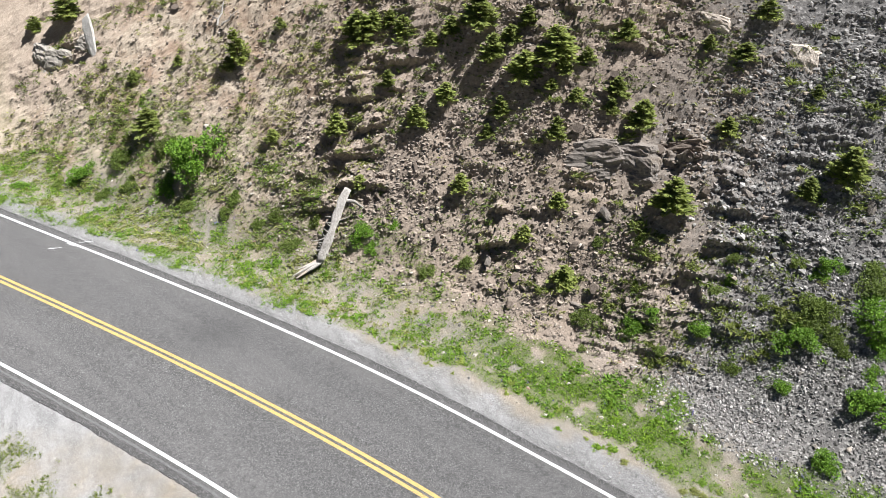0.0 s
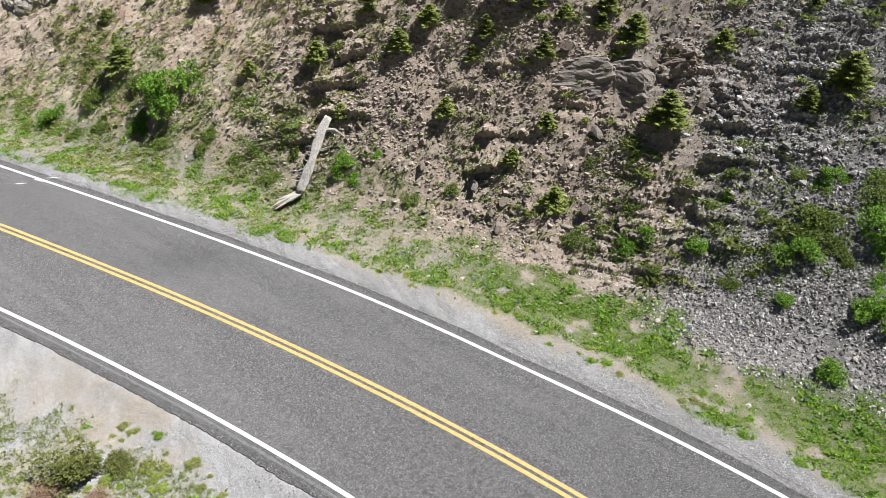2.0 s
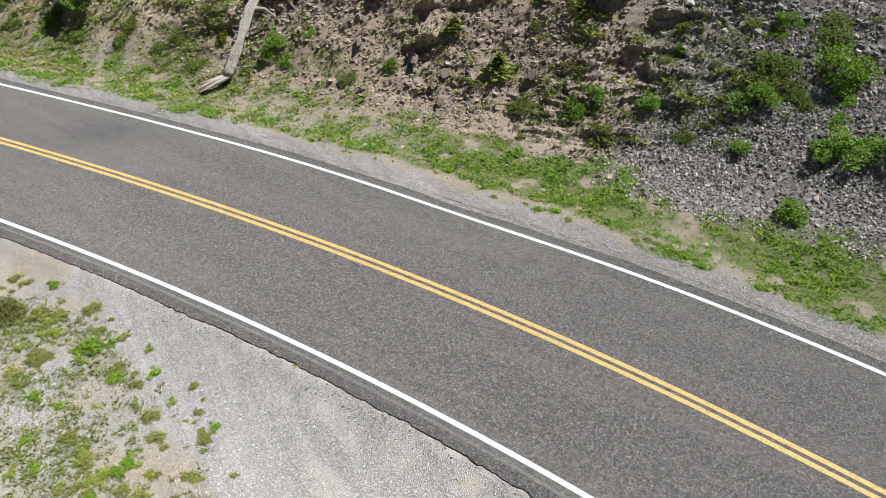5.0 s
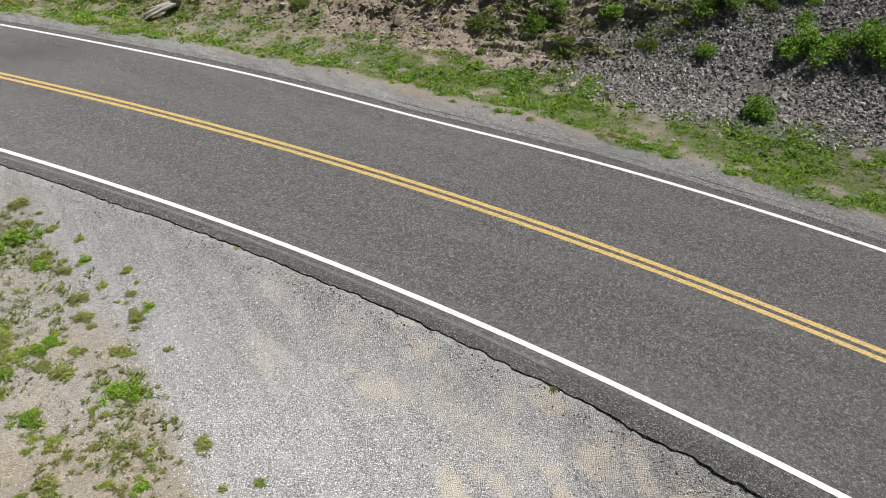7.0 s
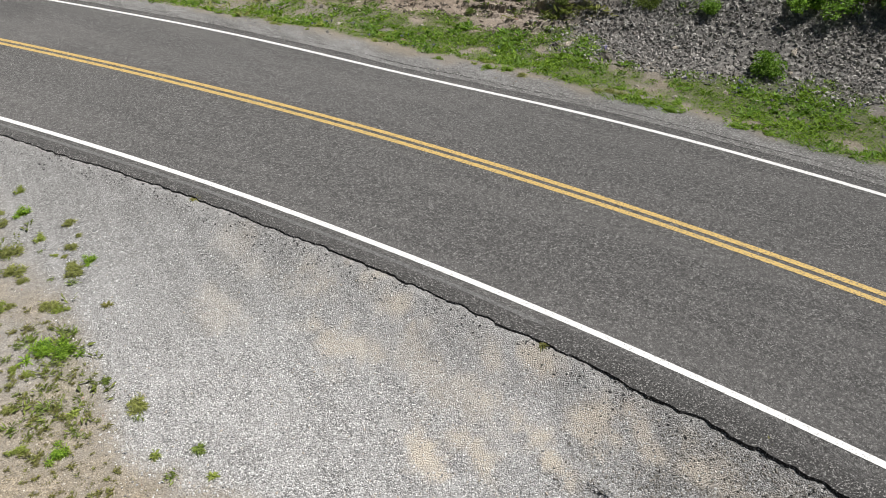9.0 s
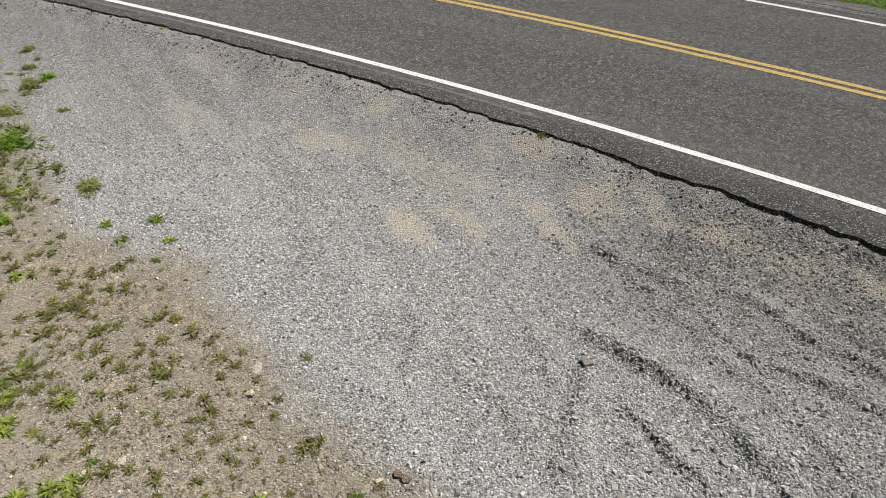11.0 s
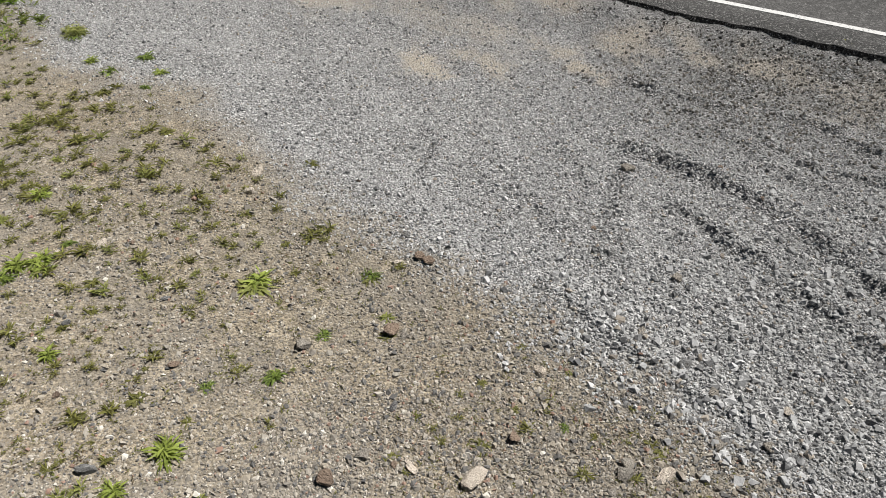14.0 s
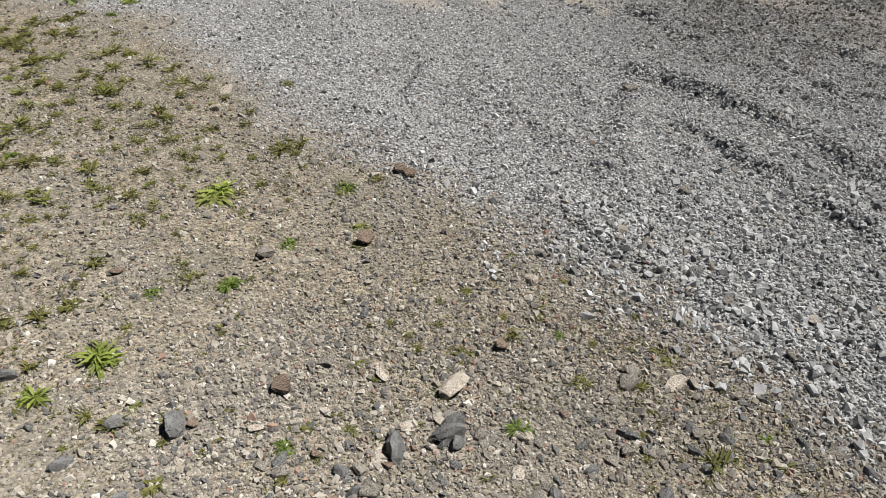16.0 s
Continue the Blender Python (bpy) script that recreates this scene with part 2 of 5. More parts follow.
def ground_material():
    m, nt, b = mat("ground_soil_gravel_rock", 0.95, 0.15)
    big, small = grain(nt, 1.6, 5), grain(nt, 0.12, 5, 0.7)
    soil = blend(nt, curve(nt, small, 0.3, 0.7), (0.22, 0.182, 0.13), (0.47, 0.405, 0.305))
    soil = blend(nt, curve(nt, grain(nt, 0.025, 4, 0.8), 0.42, 0.58, 0.75, 0.0), soil, (0.085, 0.073, 0.056))
    soil = blend(nt, curve(nt, grain(nt, 0.7, 6, 0.65), 0.40, 0.66, 0, 0.8), soil, blend(nt, grain(nt, 0.05, 4, 0.7), (0.15, 0.135, 0.115), (0.27, 0.25, 0.215)))
    soil = blend(nt, curve(nt, chips(nt, 0.016, out="Distance"), 0.2, 0.42, 0.85, 0.0), soil, speckled(nt, 0.016, (0.12, 0.115, 0.11), (0.24, 0.22, 0.19), (0.5, 0.47, 0.42)))
    gravel = speckled(nt, 0.014, (0.09, 0.09, 0.09), (0.345, 0.344, 0.339), (0.70, 0.697, 0.685))
    gravel = blend(nt, curve(nt, grain(nt, 0.5, 5), 0.38, 0.75, 0, 0.45), gravel, (0.425, 0.424, 0.418))
    gravel = blend(nt, curve(nt, grain(nt, 0.028, 3, 0.7), 0.42, 0.6, 0.32, 0.0), gravel, (0.13, 0.125, 0.118))
    gravel = blend(nt, curve(nt, attr(nt, "shoulder"), 0, 1, 0, 0.95), gravel, speckled(nt, 0.02, (0.095, 0.093, 0.09), (0.21, 0.208, 0.202), (0.43, 0.425, 0.415)))
    wheel = drawn_out(nt, -1.10, 5.0)
    gravel = blend(nt, curve(nt, grain(nt, 0.10, 4, 0.65, wheel), 0.48, 0.64, 0.0, 0.15), gravel, (0.17, 0.166, 0.158))
    gravel = blend(nt, curve(nt, grain(nt, 0.35, 4, 0.6, wheel), 0.44, 0.64, 0.0, 0.22), gravel, (0.46, 0.458, 0.45))
    gravel = blend(nt, attr(nt, "dust"), gravel, blend(nt, small, (0.38, 0.335, 0.27), (0.49, 0.44, 0.365)))
    flat = blend(nt, attr(nt, "soil"), gravel, soil)
    tan = blend(nt, curve(nt, small, 0.3, 0.7), (0.34, 0.285, 0.215), (0.53, 0.45, 0.355))
    tan = blend(nt, curve(nt, big, 0.45, 0.65), tan, blend(nt, small, (0.26, 0.18, 0.125), (0.44, 0.335, 0.245)))
    shale = blend(nt, curve(nt, small, 0.3, 0.75), (0.16, 0.152, 0.143), (0.36, 0.343, 0.32))
    shale = blend(nt, 0.6, shale, speckled(nt, 0.09, (0.10, 0.096, 0.092), (0.24, 0.228, 0.213), (0.50, 0.48, 0.45)))
    brown = blend(nt, curve(nt, small, 0.3, 0.7), (0.25, 0.20, 0.157), (0.50, 0.41, 0.325))
    brown = blend(nt, curve(nt, big, 0.35, 0.7, 0, 0.5), brown, (0.21, 0.185, 0.16))
    hill = blend(nt, attr(nt, "rock"), tan, brown)
    hill = blend(nt, attr(nt, "grey"), hill, shale)
    colour = blend(nt, attr(nt, "hill"), flat, hill)
    colour = blend(nt, attr(nt, "turf"), colour, blend(nt, small, (0.05, 0.08, 0.018), (0.12, 0.15, 0.035)))
    stones = calc(nt, "ADD", calc(nt, "MULTIPLY", chips(nt, 0.015, out="Distance"), calc(nt, "ADD", calc(nt, "MULTIPLY", attr(nt, "soil"), 0.25), -0.6)), calc(nt, "ADD", calc(nt, "MULTIPLY", small, 0.8), calc(nt, "MULTIPLY", grain(nt, 0.016, 3, 0.7), 0.45)))
    rocky = calc(nt, "ADD", calc(nt, "MULTIPLY", node(nt, "SeparateColor", {0: chips(nt, 0.22)}).outputs[1], 1.0), calc(nt, "MULTIPLY", grain(nt, 0.25, 6, 0.7), 1.6))
    relief = node(nt, "Mix", {0: attr(nt, "hill"), 2: stones, 3: calc(nt, "MULTIPLY", rocky, 1.1)}).outputs[0]
    finish(nt, b, colour, relief, 0.030, 1.0)
    return m


def asphalt_material():
    m, nt, b = mat("worn_asphalt", 0.82, 0.35)
    v = node(nt, "SeparateColor", {0: chips(nt, 0.011)}).outputs[0]
    u = node(nt, "SeparateColor", {0: chips(nt, 0.022)}).outputs[1]
    c = blend(nt, curve(nt, v, 0.05, 0.9), (0.024, 0.0236, 0.0232), (0.155, 0.152, 0.149))
    c = blend(nt, curve(nt, v, 0.86, 0.97), c, (0.38, 0.374, 0.365))
    c = blend(nt, curve(nt, u, 0.80, 0.97, 0.0, 0.55), c, (0.30, 0.294, 0.287))
    c = blend(nt, curve(nt, u, 0.05, 0.22, 0.8, 0.0), c, (0.028, 0.028, 0.027))
    c = blend(nt, curve(nt, grain(nt, 0.05, 4, 0.8), 0.43, 0.57, 0.75, 0.0), c, (0.038, 0.0375, 0.0365))
    c = blend(nt, curve(nt, grain(nt, 0.09, 4, 0.85), 0.52, 0.62, 0.0, 0.35), c, (0.22, 0.216, 0.21))
    along = drawn_out(nt, -0.57, 12.0)
    c = blend(nt, curve(nt, grain(nt, 0.6, 5, 0.65, along), 0.46, 0.66, 0.0, 0.30), c, (0.155, 0.15, 0.145))
    c = blend(nt, curve(nt, grain(nt, 0.5, 5, 0.7), 0.52, 0.70, 0.0, 0.22), c, (0.055, 0.053, 0.051))
    c = blend(nt, curve(nt, attr(nt, "edge"), 0, 1, 0, 0.88), c, blend(nt, curve(nt, v, 0.2, 0.9), (0.016, 0.016, 0.016), (0.085, 0.083, 0.08)))
    c = blend(nt, calc(nt, "MULTIPLY", curve(nt, v, 0.86, 0.96), attr(nt, "edge")), c, (0.34, 0.335, 0.325))
    c = blend(nt, attr(nt, "stain"), c, (0.04, 0.04, 0.04))
    finish(nt, b, c, calc(nt, "ADD", chips(nt, 0.012, out="Distance"), grain(nt, 0.01, 2)), 0.006, 0.7)
    return m


def paint_material(name, colour, under, worn):
    m, nt, b = mat(name, 0.6, 0.4)
    fine = grain(nt, 0.03, 5, 0.75)
    c = blend(nt, curve(nt, fine, worn, worn + 0.12), under, colour)
    c = blend(nt, curve(nt, grain(nt, 0.6, 4), 0.3, 0.8, 0, 0.25), c, tuple(0.75 * k for k in colour))
    finish(nt, b, c, fine, 0.003, 0.5)
    return m


def rock_material(name, dark, light, seam=0.5):
    m, nt, b = mat(name, 0.9, 0.25)
    co = place(nt)
    fine, big = grain(nt, 0.06, 6, 0.7), grain(nt, 0.7, 4)
    stretch = node(nt, "Mapping", {"Vector": co, "Scale": (1.0, 1.0, 16.0), "Rotation": (0.35, 0.2, 0.0)}).outputs[0]
    layers = grain(nt, 0.35, 4, 0.65, stretch)
    c = blend(nt, curve(nt, fine, 0.3, 0.7), dark, light)
    c = blend(nt, curve(nt, layers, 0.4, 0.62, 0, seam), c, tuple(0.45 * k for k in dark))
    rnd = node(nt, "ObjectInfo").outputs["Random"]
    c = blend(nt, curve(nt, rnd, 0, 1, 0.0, 0.25), c, light)
    c = blend(nt, curve(nt, big, 0.55, 0.75, 0, 0.5), c, (0.20, 0.15, 0.10))
    finish(nt, b, c, calc(nt, "ADD", layers, calc(nt, "MULTIPLY", fine, 0.5)), 0.03, 0.9)
    return m


def stone_material(name, tones, rough=0.85, dust=(0.30, 0.28, 0.25)):
    """Loose stones in one mesh, each of a tone of its own."""
    m, nt, b = mat(name, rough, 0.3)
    rnd = node(nt, "NewGeometry").outputs["Random Per Island"]
    r = nt.nodes.new("ShaderNodeValToRGB")
    r.color_ramp.interpolation = "CONSTANT"
    while len(r.color_ramp.elements) < len(tones):
        r.color_ramp.elements.new(0.5)
    for e, (at, c) in zip(r.color_ramp.elements, tones):
        e.position, e.color = at, (*c, 1)
    nt.links.new(rnd, r.inputs[0])
    fine = grain(nt, 0.02, 5, 0.7)
    c = blend(nt, curve(nt, fine, 0.3, 0.7, 0.0, 0.45), r.outputs[0], dust, "MIX")
    finish(nt, b, c, fine, 0.006, 0.6)
    return m


def leaf_material(name, dark, light, rough=0.6):
    m, nt, b = mat(name, rough, 0.25)
    rnd = node(nt, "NewGeometry").outputs["Random Per Island"]
    own = node(nt, "ObjectInfo").outputs["Random"]
    c = blend(nt, curve(nt, rnd, 0, 1), dark, light)
    c = blend(nt, curve(nt, own, 0, 1, 0, 0.35), c, tuple(0.6 * k for k in dark))
    finish(nt, b, c)
    b.inputs["Transmission Weight"].default_value = 0.0
    if "Subsurface Weight" in b.inputs:
        b.inputs["Subsurface Weight"].default_value = 0.0
    t = node(nt, "BsdfTranslucent")
    nt.links.new(c, t.inputs[0])
    mix = node(nt, "MixShader", {0: 0.35})
    nt.links.new(b.outputs[0], mix.inputs[1])
    nt.links.new(t.outputs[0], mix.inputs[2])
    nt.links.new(mix.outputs[0], nt.nodes["Material Output"].inputs[0])
    return m


def wood_material(name, dark, light):
    m, nt, b = mat(name, 0.85, 0.2)
    stretch = node(nt, "Mapping", {"Vector": place(nt), "Scale": (1.0, 1.0, 0.12)}).outputs[0]
    streak = grain(nt, 0.04, 5, 0.7, stretch)
    c = blend(nt, curve(nt, streak, 0.3, 0.65), dark, light)
    c = blend(nt, curve(nt, grain(nt, 0.4, 4), 0.55, 0.7, 0, 0.5), c, tuple(0.5 * k for k in dark))
    finish(nt, b, c, streak, 0.01, 0.8)
    return m


GROUND, ASPHALT = ground_material(), asphalt_material()
WHITE = paint_material("white_road_paint", (0.64, 0.64, 0.63), (0.14, 0.14, 0.14), 0.34)
YELLOW = paint_material("yellow_road_paint", (0.52, 0.365, 0.115), (0.15, 0.13, 0.09), 0.40)
GHOST = paint_material("worn_grey_paint", (0.185, 0.183, 0.18), (0.07, 0.07, 0.07), 0.47)
BROWN_ROCK = rock_material("brown_shale_rock", (0.13, 0.105, 0.086), (0.30, 0.245, 0.197), 0.5)
GREY_ROCK = rock_material("grey_shale_rock", (0.17, 0.15, 0.13), (0.35, 0.31, 0.268), 0.5)
PALE_ROCK = rock_material("pale_banded_rock", (0.22, 0.20, 0.175), (0.44, 0.405, 0.35), 0.5)
WHITE_ROCK = rock_material("white_quartz_rock", (0.44, 0.34, 0.24), (0.74, 0.69, 0.62), 0.2)

# ---- the ground, one sheet ----
def linked(name, verts, faces, material, parent=None, smooth=False):
    me = bpy.data.meshes.new(name)
    me.from_pydata(verts, [], faces)
    if smooth:
        me.shade_smooth()
    if material:
        me.materials.append(material)
    ob = new(name, me)
    ob.parent = parent
    return ob


def quads_mesh(name, verts, quads, material, smooth=True):
    """A mesh from numpy arrays of places and of faces with equally many corners."""
    me = bpy.data.meshes.new(name)
    k = quads.shape[1]
    me.vertices.add(len(verts))
    me.vertices.foreach_set("co", np.ascontiguousarray(verts, dtype=np.float32).ravel())
    me.loops.add(quads.size)
    me.loops.foreach_set("vertex_index", np.ascontiguousarray(quads, dtype=np.int32).ravel())
    me.polygons.add(len(quads))
    me.polygons.foreach_set("loop_start", np.arange(0, quads.size, k, dtype=np.int32))
    me.update(calc_edges=True)
    if smooth:
        me.shade_smooth()
    else:
        me.shade_flat()
    if material:
        me.materials.append(material)
    return me


def values(me, name, v):
    me.attributes.new(name, "FLOAT", "POINT").data.foreach_set("value", np.ascontiguousarray(v, dtype=np.float32).ravel())


def axis(lo, hi, stretches):
    """Grid lines: even steps within the stretches, and ever wider ones out to lo and hi."""
    out = []
    for a, b, step in stretches:
        out.extend(np.arange(a, b, step))
    head, tail, step = [], [], stretches[0][2]
    at = out[0]
    while at > lo:
        step *= 1.35
        at -= step
        head.append(at)
    at, step = out[-1], stretches[-1][2]
    while at < hi:
        step *= 1.35
        at += step
        tail.append(at)
    return np.array(head[::-1] + out + tail)


def grid_faces(nx, ny):
    i = np.arange((ny - 1) * nx).reshape(ny - 1, nx)[:, :-1].ravel()
    return np.stack([i, i + 1, i + nx + 1, i + nx], 1)


DUST = ((1.75, 4.15, 0.30, 0.12, 0.9), (2.28, 4.20, 0.24, 0.14, 0.8), (2.90, 4.50, 0.38, 0.14, 1.0), (3.15, 4.00, 0.28, 0.10, 0.9), (3.75, 4.50, 0.32, 0.20, 0.8), 
        (4.25, 4.05, 0.28, 0.12, 0.6), (4.55, 3.80, 0.28, 0.12, 0.7), (3.20, 5.35, 0.32, 0.15, 0.7), (2.70, 5.50, 0.24, 0.15, 0.5), (1.50, 6.60, 0.40, 0.20, 0.7), (1.00, 6.00, 0.28, 0.16, 0.6),
        (0.63, 6.00, 0.30, 0.16, 0.6), (0.40, 7.30, 0.34, 0.22, 0.5), (-0.84, 6.77, 0.34, 0.20, 0.35), (-0.80, 8.10, 0.42, 0.20, 0.25), 
        (5.60, 3.00, 0.30, 0.10, 0.6), (4.90, 3.40, 0.70, 0.25, 0.4), (1.80, 5.60, 0.50, 0.20, 0.4), (2.40, 4.90, 0.45, 0.16, 0.4))


def dusty(x, y):
    """Patches of tan dust, drawn out along the way that wheels take."""
    out = np.zeros(np.shape(x))
    ragged = fbm(x, y, 0.22, 4, 61)
    for px, py, long, wide, much in DUST:
        u, v = (x - px) * 0.45 - (y - py) * 0.89, (x - px) * 0.89 + (y - py) * 0.45
        out = np.maximum(out, much * ramp(1.3 - np.hypot(u / long, v / wide) * 0.6 + 1.2 * ragged, 0.15, 1.25))
    return 0.85 * out


def browned(x, y):
    """Where the gravel beside the road is dark and brown with earth."""
    a, d = road_frame(x, y)
    return (1 - ramp(a + 0.4 * fbm(x, y, 1.0, 3, 23), 52.0, 53.1)) * ramp(d + 0.7 * fbm(x, y, 0.6, 3, 24), -6.0, -4.6) * (d < -3.5)


def turfy(x, y):
    """Where weeds grow thick: the green band under the slope, and tongues up it."""
    a, d = road_frame(x, y)
    at = [50, 52.6, 53.1, 53.6, 54.4, 55.2, 55.7, 56.3, 57, 57.8, 58.6, 60, 62, 65, 68, 72]
    low = np.interp(a, at, [4.6, 4.6, 4.6, 4.7, 4.8, 5.0, 5.2, 5.1, 5.1, 5.0, 5.0, 4.7, 4.4, 4.2, 4.1, 4.0])
    top = np.interp(a, at, [8.0, 7.9, 7.6, 7.4, 7.2, 8.0, 8.3, 7.6, 7.5, 7.4, 7.8, 8.6, 9.4, 10.0, 10.4, 10.0])
    w = fbm(x, y, 1.3, 4, 81)
    band = ramp(d + 0.45 * w, low - 0.6, low - 0.15) * (1 - ramp(d + 0.7 * w, top - 0.3, top + 0.35))
    lush = 1 - ramp(a, 57.4, 59.2)
    band = band * (0.9 * lush * ramp(fbm(x, y, 0.8, 4, 83), -0.55, -0.1) + (1 - lush) * (0.22 + 0.75 * ramp(fbm(x, y, 0.6, 4, 83), -0.2, 0.15)) * (0.7 + 0.3 * ramp(a, 62, 64)))
    tongue = ramp(fbm(x, y, 2.2, 4, 85), 0.16, 0.4) * ramp(d, 6.5, 8.0) * (1 - ramp(d, 10.0, 13.0)) * (0.12 + 0.6 * ramp(a, 63.5, 65.5))
    verge = ramp(soil_side(x, y), -0.2, 0.5) * ramp(fbm(x, y, 1.1, 4, 87), -0.2, 0.2) * ramp(y - 0.5 * x, 4.2, 8.0) * ramp(-d, 4.3, 5.2) * (1 - ramp(-d, 12, 16))
    verge = np.maximum(verge, ramp(a, 57.2, 58.8) * ramp(-d, 4.3, 5.0) * (1 - ramp(-d, 12, 16)) * ramp(fbm(x, y, 0.8, 4, 89), -0.1, 0.2))
    return np.clip(np.maximum(np.maximum(band, tongue), verge), 0, 1)


gx = axis(-1800, 1800, [(-26, -2.6, 0.085), (-2.6, 5.4, 0.045), (5.4, 15, 0.07), (15, 19, 0.1)])
gy = axis(-1800, 1800, [(-1.4, 4.6, 0.045), (4.6, 17.0, 0.16), (17.0, 33, 0.072), (33, 40, 0.12)])
X, Y = np.meshgrid(gx, gy)
A, D = road_frame(X, Y)
me = quads_mesh("ground", land(X, Y).reshape(-1, 3), grid_faces(len(gx), len(gy)), GROUND)
rock_v, grey_v, scree_v = hill_masks(X, Y, A, D)
values(me, "hill", ramp(D + 0.4 * fbm(X, Y, 0.8, 3, 3), 6.6, 8.0))
values(me, "rock", rock_v)
values(me, "grey", np.maximum(grey_v, 0.0))
values(me, "soil", np.where(D < 0, ramp(soil_side(X, Y), -0.30, 0.32) * np.clip(1 - 0.75 * ramp(Y, 4.0, 7.5) * (0.75 + fbm(X, Y, 0.8, 3, 17)), 0, 1), (0.85 + 0.3 * fbm(X, Y, 0.9, 3, 18)) * ramp(D + 0.5 * fbm(X, Y, 0.7, 3, 15), 3.9, 4.7)))
values(me, "dust", dusty(X, Y))
values(me, "shoulder", np.maximum(np.maximum(ramp(D, 3.0, 3.5), 0.6 * ramp(Y - 0.3 * X, 5.0, 8.0) * (D < 0)), np.maximum(0.45 * ramp(D + 0.6 * fbm(X, Y, 0.6, 3, 19), -5.2, -3.9) * (D < 0), browned(X, Y))))
values(me, "turf", turfy(X, Y) * np.where(D < 0, 0.1, 0.75 - 0.5 * ramp(A, 58, 60)))
mid = D[:-1, :-1].ravel()
me.polygons.foreach_set("use_smooth", ~((mid > 8.0) & (mid < 26)))
ground = tagged(new("ground", me), "gravel turnout, dusty soil and a steep stony hillside", "ground", kind="structure")

# ---- the road ----
def strip(name, d0, d1, material, lift, a0=8.0, a1=112.0, ragged=0.0, thick=0.0, parent=None, wave=0.0):
    """A band of the road between two distances from its middle; ragged at the edges, with sides if it is thick."""
    fine = np.concatenate([np.arange(46, 50, 0.05), np.arange(50, 62, 0.0125 if thick else 0.05), np.arange(62, 74, 0.05)])
    ang = np.concatenate([np.arange(a0, 46, 0.5), fine, np.arange(74, a1, 0.5)])
    ang = ang[(ang >= a0) & (ang <= a1)]
    n = len(ang)
    cols = []
    along = np.radians(ang) * RADIUS
    zero = np.zeros(n)
    e0 = (-np.interp(ang, [51, 52, 53, 55, 57, 60], [3.62, 3.60, 3.54, 3.48, 3.46, 3.48]) if thick else d0) + ragged * (0.45 * fbm(along, zero, 2.2, 5, 91) + 0.12 * fbm(along, zero + 5, 0.7, 4, 92) + 0.34 * fbm(along, zero + 3, 0.10, 4, 94)) + wave * fbm(along, zero, 6.0, 2, 95)
    e1 = d1 + 0.6 * ragged * fbm(along, zero + 9, 1.6, 5, 93) + wave * fbm(along, zero, 6.0, 2, 95)
    inner = [0.0, 0.03, 0.07, 0.13, 0.2, 0.28, 0.36, 0.44, 0.5, 0.56, 0.64, 0.72, 0.8, 0.87, 0.93, 0.97, 1.0] if d1 - d0 > 2 else [0.0, 1.0]
    for f in inner:
        d = e0 * (1 - f) + e1 * f
        x, y = on_road(ang, d)
        cols.append(np.stack([x, y, road_z(ang, d) + lift], -1))
    if thick:
        for d, at in ((e0, 0), (e1, len(cols))):
            x, y = on_road(ang, d + (-0.03 if at == 0 else 0.03))
            cols.insert(at, np.stack([x, y, road_z(ang, d) + lift - thick], -1))
    k = len(cols)
    v = np.stack(cols, 1).reshape(-1, 3)
    i = (np.arange(n - 1)[:, None] * k + np.arange(k - 1)[None]).ravel()
    me = quads_mesh(name, v, np.stack([i, i + 1, i + k + 1, i + k], 1)[:, ::-1], material, smooth=False)
    ob = new(name, me)
    ob.parent = parent
    return ob


road = tagged(strip("road", -3.60, 3.56, ASPHALT, 0.0, ragged=0.13, thick=0.12), "worn grey asphalt road with a crumbling edge", "road", kind="structure")
co = np.array([v.co for v in road.data.vertices])
ra, rd = road_frame(co[:, 0], co[:, 1])
values(road.data, "edge", np.maximum(ramp(-rd, 3.12, 3.35), ramp(rd, 3.07, 3.2)) * 1.0)
values(road.data, "stain", 0.45 * np.exp(-((co[:, 0] + 9.2) / 1.3) ** 2 - ((co[:, 1] - 19.5) / 0.8) ** 2))
for name, d, m, label in (("white_line", -3.0, WHITE, "solid white edge line"), ("white_line", 3.0, WHITE, "solid white edge line"), ("yellow_line", -0.10, YELLOW, "solid yellow centre line"), ("yellow_line", 0.10, YELLOW, "solid yellow centre line")):
    tagged(strip(name, d - (0.052 if m is WHITE else 0.055), d + (0.052 if m is WHITE else 0.055), m, 0.005, parent=road, ragged=0.006), label)
tagged(strip("old_line", -3.24, -3.17, GHOST, 0.004, a0=53.2, a1=72.0, parent=road, ragged=0.01, wave=0.04), "faded remains of an older edge line")


def paint_mark(x0, y0, x1, y1, wide=0.05):
    """A short stray streak of white paint on the asphalt."""
    d = Vector((x1 - x0, y1 - y0, 0)).normalized()
    n = Vector((-d.y, d.x, 0)) * wide / 2
    pts = [Vector((x0, y0, 0)).lerp(Vector((x1, y1, 0)), f) for f in (0, 0.3, 0.7, 1)]
    v = [p + n * k * w for p, w in zip(pts, (0.3, 1, 0.8, 0.3)) for k in (-1, 1)]
    v = [(p.x, p.y, float(road_z(*road_frame(np.array(p.x), np.array(p.y)))) + 0.004) for p in v]
    return linked("paint_mark", v, [(2 * k, 2 * k + 1, 2 * k + 3, 2 * k + 2)[::-1] for k in range(3)], WHITE, road)


for mark in ((-17.48, 24.38, -16.94, 24.48), (-16.9, 24.8, -16.4, 24.6), (-16.4, 24.88, -15.85, 24.99)):
    tagged(paint_mark(*mark), "stray streak of white paint")

